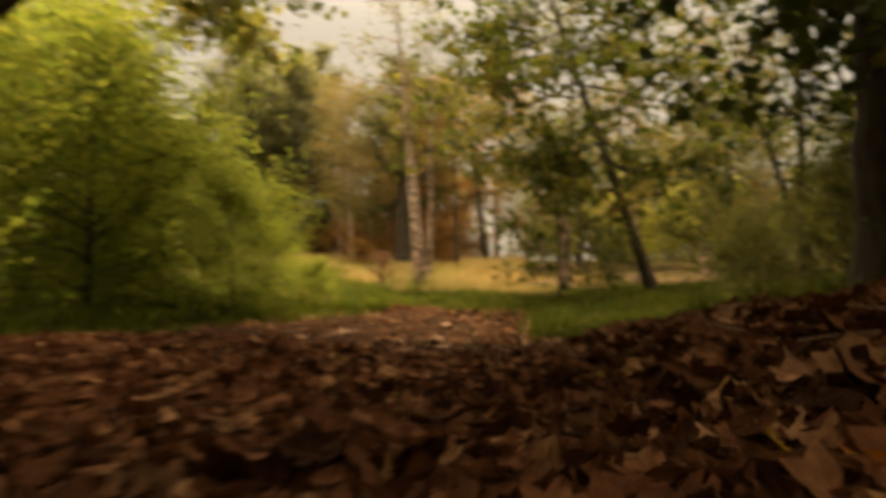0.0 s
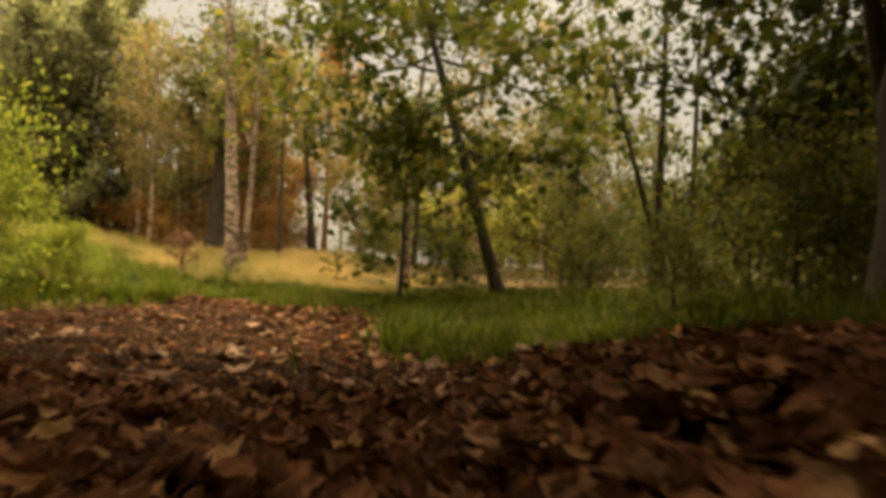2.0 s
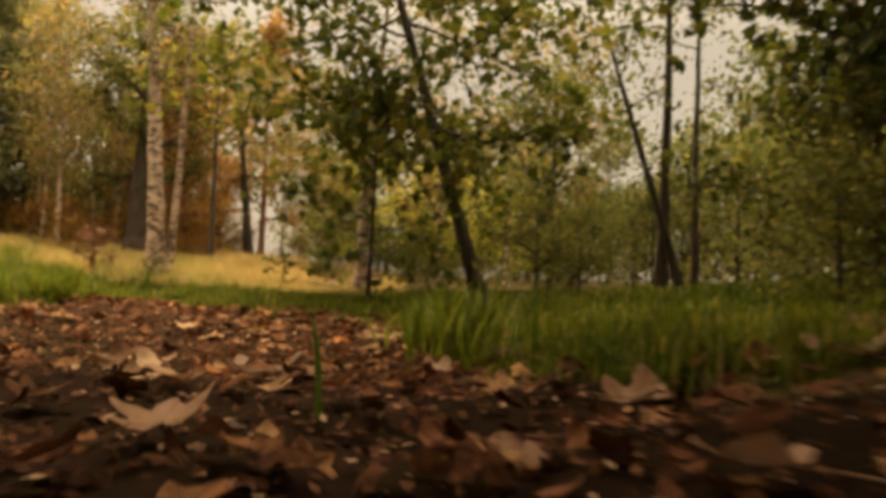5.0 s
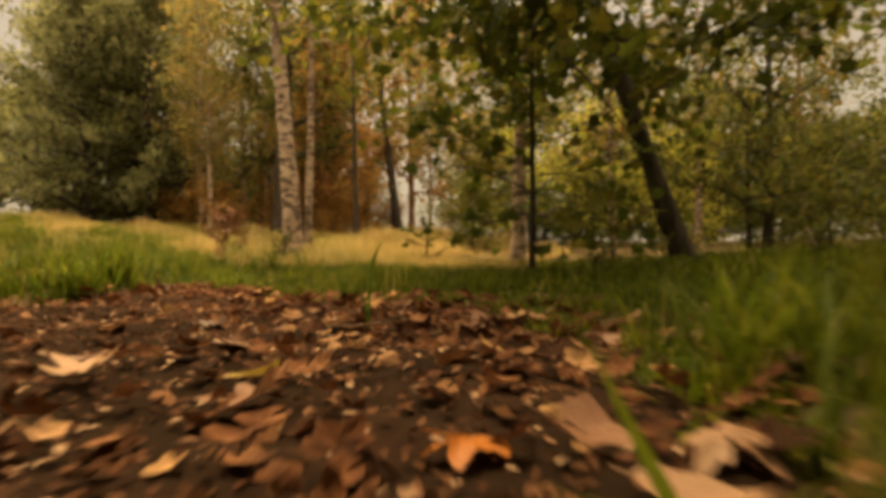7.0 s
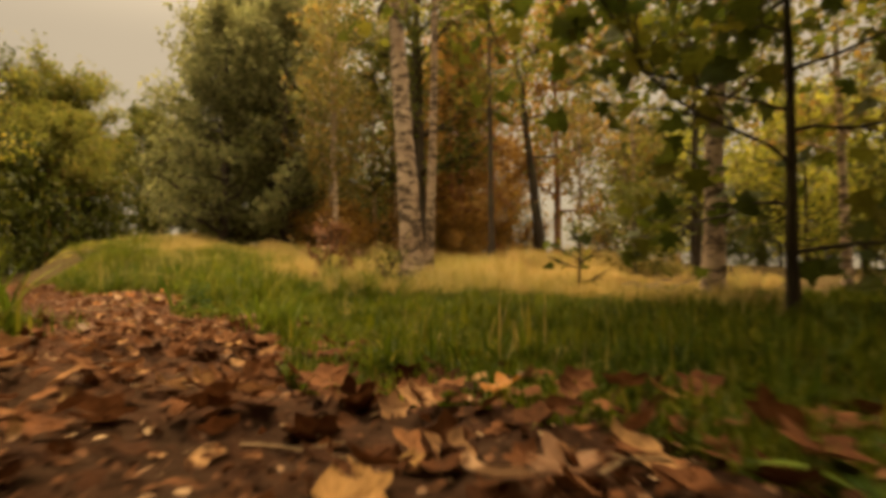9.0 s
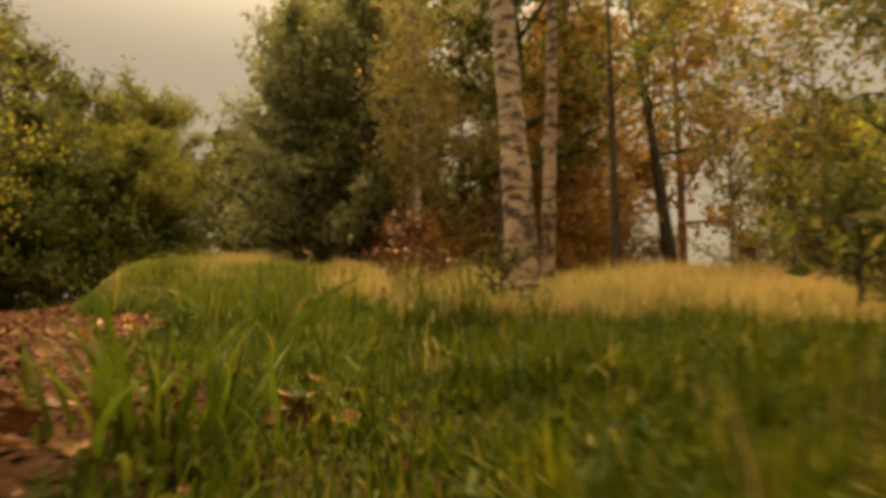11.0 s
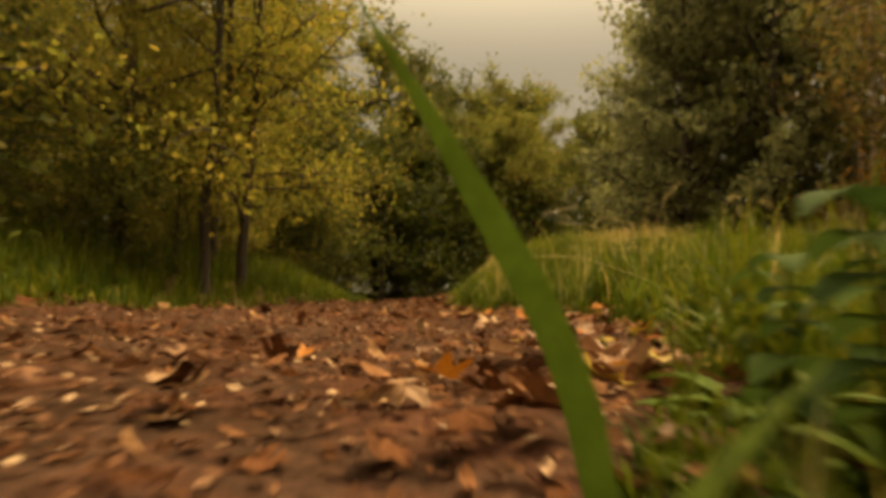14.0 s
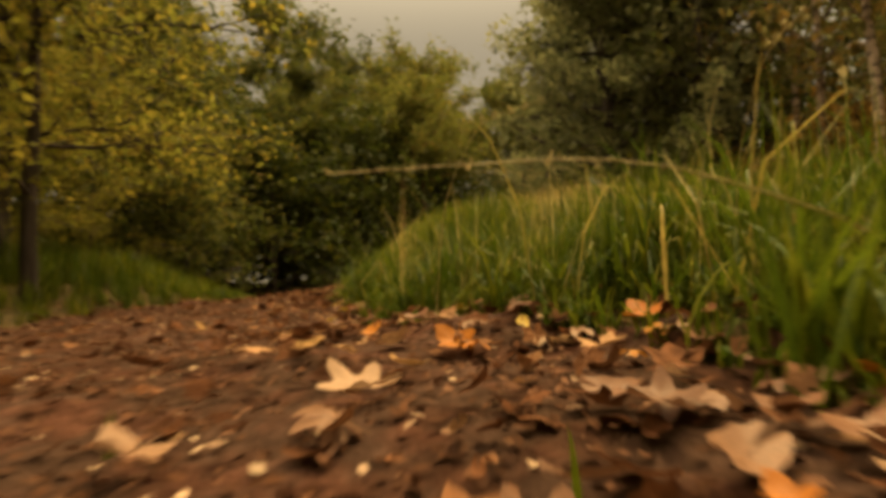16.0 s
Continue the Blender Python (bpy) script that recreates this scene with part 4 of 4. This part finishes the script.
def fallen_leaf(x, y, size, tone, k, rng):
    z = float(path_z(x, y) if off_path(x, y) < 0.15 else land(x, y)) + 0.02
    ob = new("fallen_leaf", KINDS[tone, k])
    ob.matrix_world = pose(x, y, z, rng.normal(0, 14), rng.normal(0, 14), rng.uniform(0, 360)) @ Matrix.Scale(size, 4)
    return tagged(ob, WORDS[tone], "leaf", "single fallen leaves")


rng = np.random.default_rng(400)
for tone, spots in (
        ("tan", [(-5.22, 6.32)]),
        ("yellow", [(-0.39, 2.46), (1.09, -0.26), (1.42, 0.14), (1.13, -0.67)]),
        ("tan", [(-5.26, 6.17), (-5.07, 6.56), (-4.97, 6.5), (-5.32, 6.38), (-0.15, 1.3), (0.09, 1.21), (0.02, 2.28), (0.11, 2.24), (-0.62, 2.43), (-0.7, 3.75),
                 (-0.68, 3.84), (-2.81, 5.38), (0.85, 0.63), (0.67, 0.16), (0.84, -0.49), (-4.41, 5.99), (-4.33, 6.11), (0.77, 0.21)]),
        ("orange", [(-0.05, 1.26), (-0.07, 2.27), (-2.82, 5.55), (0.68, -0.09), (-4.29, 5.84)]),
        ("brown", [(0.05, 1.19)])):
    for x, y in spots:
        fallen_leaf(x, y, rng.uniform(0.06, 0.085), tone, int(rng.integers(0, 4)), rng)
for _ in range(170):
    k = rng.integers(0, len(WAY) - 1)
    x, y = WAY[k, :2] + (WAY[k + 1, :2] - WAY[k, :2]) * rng.uniform() + rng.normal(0, 0.55, 2)
    if off_path(x, y) < 0.3 and clear_of_way(x, y) > 0.05:
        fallen_leaf(float(x), float(y), rng.uniform(0.05, 0.09) * (1.0 if x > -1.5 else 0.65), ("tan", "brown", "brown", "brown", "orange", "tan", "brown")[rng.integers(0, 7)], int(rng.integers(0, 4)), rng)


for _ in range(70):                                        # large dry leaves on the deep drift at the start
    k = rng.integers(0, 8)
    x, y = WAY[k, :2] + (WAY[k + 1, :2] - WAY[k, :2]) * rng.uniform() + (rng.normal(0.1, 0.45), rng.normal(0.2, 0.3))
    if clear_of_way(x, y) > 0.09:
        fallen_leaf(float(x), float(y), rng.uniform(0.07, 0.11), ("tan", "tan", "brown", "orange", "tan", "yellow")[rng.integers(0, 6)], int(rng.integers(0, 4)), rng)
for _ in range(190):                                       # a pale drift where the path meets the grass of the bank
    k = rng.integers(18, 23)
    x, y = RIGHT[k] + (RIGHT[k + 1] - RIGHT[k]) * rng.uniform() + rng.normal(0, 0.13, 2)
    if float(beyond(x, y, RIGHT)) < 0.1 and clear_of_way(x, y) > 0.05:
        fallen_leaf(float(x), float(y), rng.uniform(0.03, 0.062), ("tan", "brown", "brown", "orange", "tan", "tan", "brown", "yellow")[rng.integers(0, 8)], int(rng.integers(0, 4)), rng)


# ==== small growth in the meadow and along the edge ====
tree("dead_shrub", "small dark dried shrub standing in golden grass", (-4.28, 7.73), 0.55, 0.014, 0.1, 0.24, 420, 0.05, M_brown, M_bark, 101, (0.05, 0), "broad", 12, sink=0.02, cloud=0.04, category="shrub")
tree("sapling", "low maple sapling with a few dark green leaves", (-1.9, 7.6), 0.45, 0.008, 0.3, 0.2, 36, 0.08, M_leaf_dark, M_bark, 102, (0.05, 0), "broad", 8, sink=0.02, cloud=0.04, category="shrub")
tree("sapling", "low maple sapling with a few dark green leaves", (-3.3, 7.3), 0.26, 0.008, 0.2, 0.16, 220, 0.032, M_leaf_dark, M_bark, 103, (0.05, 0), "broad", 8, sink=0.02, cloud=0.04, category="shrub")


def blade_mesh(seed):
    """One bent grass blade, 1 tall, that ends in a point."""
    r = np.random.default_rng(seed)
    u = np.linspace(0, 1, 7)
    tip = r.uniform(0.15, 0.75)
    line = np.stack([tip * u ** 2.2, 0.06 * np.sin(u * 3 + seed), u * (1 - 0.25 * tip * u)], -1)
    half = 0.019 * np.minimum(1, 2.2 * (1 - u)) * (0.7 + 0.3 * np.minimum(1, 4 * u))
    v = np.concatenate([line - half[:, None] * (0, 1, 0), line + (0.004, 0, 0), line + half[:, None] * (0, 1, 0)])
    i = np.arange(6)
    q = np.concatenate([np.stack([i, 7 + i, 8 + i, 1 + i], -1), np.stack([7 + i, 14 + i, 15 + i, 8 + i], -1)])
    return mesh_of("blade", v, [q], M_blade, True)


M_blade = leafy("tuft_blades", [(0.0, (0.07, 0.11, 0.012)), (0.6, (0.14, 0.18, 0.018)), (1.0, (0.24, 0.23, 0.03))], through_light=0.4, per_object=True)
BLADES = [blade_mesh(520 + k) for k in range(14)]


def tuft(x, y, tall, n, seed, label, spread=0.05):
    """A clump of grass that stands out from the sward, blade by blade."""
    r = np.random.default_rng(seed)
    thing = new("grass_tuft")
    thing.location = (x, y, float(land(x, y)) - 0.02)
    tagged(thing, label, "grass", "grass tufts")
    for _ in range(n):
        h = tall * r.uniform(0.6, 1.1)
        ob = part("blade", BLADES[int(r.integers(0, 14))], thing)
        ob.matrix_local = pose(r.normal(0, spread), r.normal(0, spread), 0, r.normal(0, 7), r.normal(0, 7), r.uniform(0, 360)) @ Matrix.Diagonal((h, h * min(1.3, 0.24 / h), h, 1))


for k, (x, y, tall, n) in enumerate([(-2.36, 5.165, 0.2, 70), (-2.95, 5.72, 0.17, 60), (-2.7, 5.5, 0.11, 35), (-1.95, 3.62, 0.2, 160), (-2.1, 3.95, 0.26, 160), (-2.05, 3.3, 0.24, 120), (0.33, 1.75, 0.25, 90), (0.3, 2.35, 0.21, 80), (0.25, 2.08, 0.21, 110), (0.2, 2.6, 0.18, 80), (-5.05, 6.75, 0.2, 70), (-2.75, 5.75, 0.14, 60)]):
    tuft(x, y, tall, n, 500 + k, "tall green clump of broad grass blades")


def weed(x, y, size, n, seed, label):
    """A rosette of broad, arched leaves."""
    r = np.random.default_rng(seed)
    thing = new("weed")
    thing.location = (x, y, float(land(x, y)))
    tagged(thing, label, "plant", "verge weeds")
    for k in range(n):
        a, long, wide, lift = k * 2.4 + r.uniform(-0.3, 0.3), size * r.uniform(0.7, 1.2), size * r.uniform(0.2, 0.3), r.uniform(0.3, 1.0)
        u = np.linspace(0, 1, 7)
        out, up = long * u, long * lift * (u - 0.75 * u * u)
        w = wide * np.sin(np.pi * (0.06 + 0.94 * u)) ** 0.7 * (1 + 0.12 * np.sin(u * 19))
        d, e = np.array([math.cos(a), math.sin(a), 0]), np.array([-math.sin(a), math.cos(a), 0])
        mid = out[:, None] * d + up[:, None] * (0, 0, 1)
        v = np.concatenate([mid, mid + (w / 2)[:, None] * e + (0, 0, 0.12 * wide), mid - (w / 2)[:, None] * e + (0, 0, 0.12 * wide)])
        i = np.arange(6)
        q = np.concatenate([np.stack([i, 7 + i, 8 + i, 1 + i], -1), np.stack([i, 1 + i, 15 + i, 14 + i], -1)])
        part("leaf", mesh_of("leaf", v, [q], M_weed, True), thing)
    return thing


M_weed = leafy("weed_leaves", [(0.0, (0.055, 0.10, 0.014)), (1.0, (0.13, 0.18, 0.025))], rough=0.65, through_light=0.35, per_object=True)
M_nettle = leafy("nettle_leaves", [(0.0, (0.028, 0.055, 0.012)), (1.0, (0.07, 0.11, 0.022))], rough=0.7, through_light=0.3, per_object=True, spec=0.05)
rng = np.random.default_rng(600)
made = 0
while made < 34:
    k = rng.integers(8, len(RIGHT) - 5)
    x, y = RIGHT[k] + (RIGHT[k + 1] - RIGHT[k]) * rng.uniform() + rng.normal(0, 0.3, 2)
    if 0.03 < float(beyond(x, y, RIGHT)) < 0.7 and float(clear_of_way(x, y)) > 0.26:
        weed(float(x), float(y), rng.uniform(0.05, 0.085), int(rng.integers(6, 10)), 610 + made, "low rosette of broad green weed leaves")
        made += 1
for k in range(16):
    x, y = -3.15 - 0.06 * k + rng.normal(0, 0.05), 5.68 + 0.02 * k + rng.normal(0, 0.08)
    weed(x, y, rng.uniform(0.07, 0.1), 9, 660 + k, "low rosette of broad green weed leaves")


for k in range(26):
    x, y = RIGHT[14] + (RIGHT[17] - RIGHT[14]) * rng.uniform() + (rng.uniform(0.0, 0.3), rng.uniform(0.1, 0.5))
    if float(clear_of_way(x, y)) > 0.18:
        weed(float(x), float(y), rng.uniform(0.05, 0.085), 7, 720 + k, "low rosette of broad green weed leaves")


def nettle(x, y, tall, pairs, seed):
    """An upright stem with toothed leaves in pairs."""
    r = np.random.default_rng(seed)
    thing = new("nettle")
    thing.location = (x, y, float(land(x, y)) - 0.02)
    tagged(thing, "dark green nettle with toothed leaves at the path's edge", "plant", "nettles")
    line = wander(r, (0, 0, 0), (0.08, 0.03, 1), tall, 8, 0.08)
    stem = Tubes()
    stem.add(line, np.linspace(0.0028, 0.001, 9), 5)
    part("stem", stem.mesh("stem", M_weed), thing)
    u = np.linspace(0, 1, 15)
    w = 0.5 * np.sin(np.pi * (0.08 + 0.92 * u)) ** 0.8 * (1 - 0.45 * u) * (1 + 0.16 * (np.arange(15) % 2))
    for k in range(pairs):
        f = 0.25 + 0.72 * (k + 1) / pairs
        at = np.array([np.interp(f, np.linspace(0, 1, 9), line[:, c]) for c in range(3)])
        for turn in (0, math.pi):
            a, long = k * 1.57 + turn + r.normal(0, 0.2), tall * r.uniform(0.17, 0.26) * (1.25 - 0.55 * f)
            d, e = np.array([math.cos(a), math.sin(a), 0]), np.array([-math.sin(a), math.cos(a), 0])
            mid = at + long * (u[:, None] * d + (0.25 * u - 0.75 * u * u)[:, None] * (0, 0, 1))
            v = np.concatenate([mid, mid + (w * long)[:, None] * e + (0, 0, 0.06 * long), mid - (w * long)[:, None] * e + (0, 0, 0.06 * long)])
            i = np.arange(14)
            q = np.concatenate([np.stack([i, 15 + i, 16 + i, 1 + i], -1), np.stack([i, 1 + i, 31 + i, 30 + i], -1)])
            part("leaf", mesh_of("leaf", v, [q], M_nettle, True), thing)


def stalk(points, radius, seed, label, heads=34):
    """A dry grass stem with a loose seed head."""
    thing = new("grass_stalk")
    thing.location = points[0]
    tagged(thing, label, "grass", "dry stalks")
    p = np.asarray(points, float) - points[0]
    t, f = np.linspace(0, 1, len(p)), np.linspace(0, 1, 14)
    line = np.stack([np.interp(f, t, p[:, c]) for c in range(3)], -1)
    line[1:-1] = (line[:-2] + line[1:-1] + line[2:]) / 3
    stem = Tubes()
    stem.add(line, np.linspace(radius, radius * 0.4, 14), 5)
    part("stem", stem.mesh("stem", M_stalk), thing)
    r = np.random.default_rng(seed)
    n = heads
    pick = line[r.integers(9, 14, n)] + r.normal(0, 0.004, (n, 3))
    tagged(part("seed_head", scatter("seed_head", pick, r.uniform(0.006, 0.012, n), turns(r, n, 1.2), OVAL, [OVAL_F], M_stalk), thing), kind="stuff")


M_stalk = leafy("dry_stalk", [(0.0, (0.36, 0.28, 0.11)), (1.0, (0.52, 0.41, 0.2))], through_light=0.25)
stalk([(-5.0, 6.9, float(land(-5.0, 6.9))), (-5.02, 6.76, 0.12), (-5.1, 6.56, 0.19), (-5.2, 6.32, 0.18)], 0.0017, 700, "pale dry grass stem arching over the path", 8)
for k in range(46):
    x = rng.uniform(-8.5, -4.9) if k < 26 else rng.uniform(-6, -0.5)
    y = 7.0 + 0.35 * (-4.9 - x) + rng.uniform(0, 1.2) if k < 26 else rng.uniform(6.2, 8.4)
    z, a, tall = float(land(x, y)), rng.uniform(0, 6.28), rng.uniform(0.28, 0.48)
    if float(clear_of_way(x, y)) > 1.1:
        d = np.array([math.cos(a), math.sin(a), 0])
        base = np.array([x, y, z - 0.02])
        stalk([tuple(base), tuple(base + d * 0.03 + (0, 0, tall * 0.6)), tuple(base + d * 0.12 + (0, 0, tall * 0.95)), tuple(base + d * 0.26 + (0, 0, tall))], 0.0016, 701 + k, "dry seeding grass stalk standing above the sward")


def grass_blade(points, width, label):
    """One broad blade with a keel, from its root to its tip."""
    p = np.asarray(points, float)
    t, f = np.linspace(0, 1, len(p)), np.linspace(0, 1, 12)
    line = np.stack([np.interp(f, t, p[:, c]) for c in range(3)], -1)
    for _ in range(2):
        line[1:-1] = (line[:-2] + line[1:-1] + line[2:]) / 3
    flat = unit((0.8, 0.6, 0.0))
    half = (width / 2 * np.minimum(1.0, 2.4 * (1 - f)) * (0.6 + 0.4 * np.minimum(1, 4 * f)))[:, None]
    v = np.concatenate([line - half * flat, line + (0, 0.0012, 0), line + half * flat])
    i = np.arange(11)
    q = np.concatenate([np.stack([i, 12 + i, 13 + i, 1 + i], -1), np.stack([12 + i, 24 + i, 25 + i, 13 + i], -1)])
    thing = new("grass_plant")
    thing.location = points[0]
    tagged(thing, label, "grass", "single grasses")
    v = v - np.asarray(points[0])
    part("blade", mesh_of("blade", v, [q], M_weed, True), thing)
    part("blade", mesh_of("blade", v * (-0.8, -0.9, 0.5), [q], M_weed, True), thing)


grass_blade([(-0.574, 3.217, -0.09), (-0.569, 3.214, 0.045), (-0.552, 3.206, 0.11), (-0.522, 3.206, 0.166)], 0.010, "broad green grass blade standing alone by the path")
grass_blade([(-2.46, 5.36, -0.14), (-2.445, 5.36, -0.02), (-2.40, 5.38, 0.053), (-2.355, 5.42, 0.094), (-2.32, 5.46, 0.11)], 0.017, "long green grass blade arching over the path's edge")
grass_blade([(0.18, 1.01, -0.06), (0.18, 1.01, 0.053), (0.178, 1.0, 0.1), (0.17, 0.99, 0.13)], 0.007, "thin green grass blade beside the path")
grass_blade([(-3.765, 5.735, -0.13), (-3.768, 5.722, 0.004), (-3.768, 5.685, 0.062), (-3.775, 5.65, 0.12), (-3.785, 5.61, 0.183)], 0.019, "broad green grass blade leaning over the path's edge")
for k, (x, y, size) in enumerate([(-3.92, 6.02, 0.05), (-4.06, 6.14, 0.055), (-3.98, 6.2, 0.06), (-4.2, 6.3, 0.05), (-3.84, 6.08, 0.05), (-4.1, 6.28, 0.06)]):
    weed(x, y, size, 8, 690 + k, "low rosette of broad green weed leaves")


for k, (x, y, tall, pairs) in enumerate([(-3.86, 5.93, 0.17, 5), (-3.77, 5.91, 0.21, 6), (-4.02, 6.1, 0.16, 5), (-3.95, 6.03, 0.13, 4), (-3.84, 6.03, 0.2, 6)]):
    nettle(x, y, tall, pairs, 760 + k)


# ==== twigs on the path ====
def twig(x, y, turn, size, seed):
    """A thin, kinked fallen twig with a side shoot."""
    r = np.random.default_rng(seed)
    line = wander(r, (0, 0, 0), (1, 0, 0), size, 7, 0.16) * (1, 1, 0.25)
    wood = Tubes()
    wood.add(line, np.linspace(0.0028, 0.0012, 8), 5)
    shoot = wander(r, line[3], (0.7, 0.7, 0.1), size * 0.3, 3, 0.2) * (1, 1, 0.6)
    wood.add(shoot, np.linspace(0.0016, 0.0008, 4), 4, 15)
    ob = new("twig", wood.mesh("twig", M_twig))
    z = float(path_z(x, y) if off_path(x, y) < 0.15 else land(x, y))
    ob.matrix_world = pose(x, y, z + 0.022, 0, 0, turn)
    return tagged(ob, "thin brown fallen twig among the leaves", "twig", "fallen twigs")


M_twig = bark("twig_bark", (0.10, 0.06, 0.035), (0.30, 0.20, 0.12), 60.0, (1, 4, 4), 0.002)
for k in range(44):
    i = rng.integers(2, len(WAY) - 1)
    x, y = WAY[i - 1, :2] + (WAY[i, :2] - WAY[i - 1, :2]) * rng.uniform() + rng.normal(0, 0.5, 2)
    if off_path(x, y) < 0.25:
        twig(float(x), float(y), rng.uniform(0, 360), rng.uniform(0.08, 0.24), 800 + k)
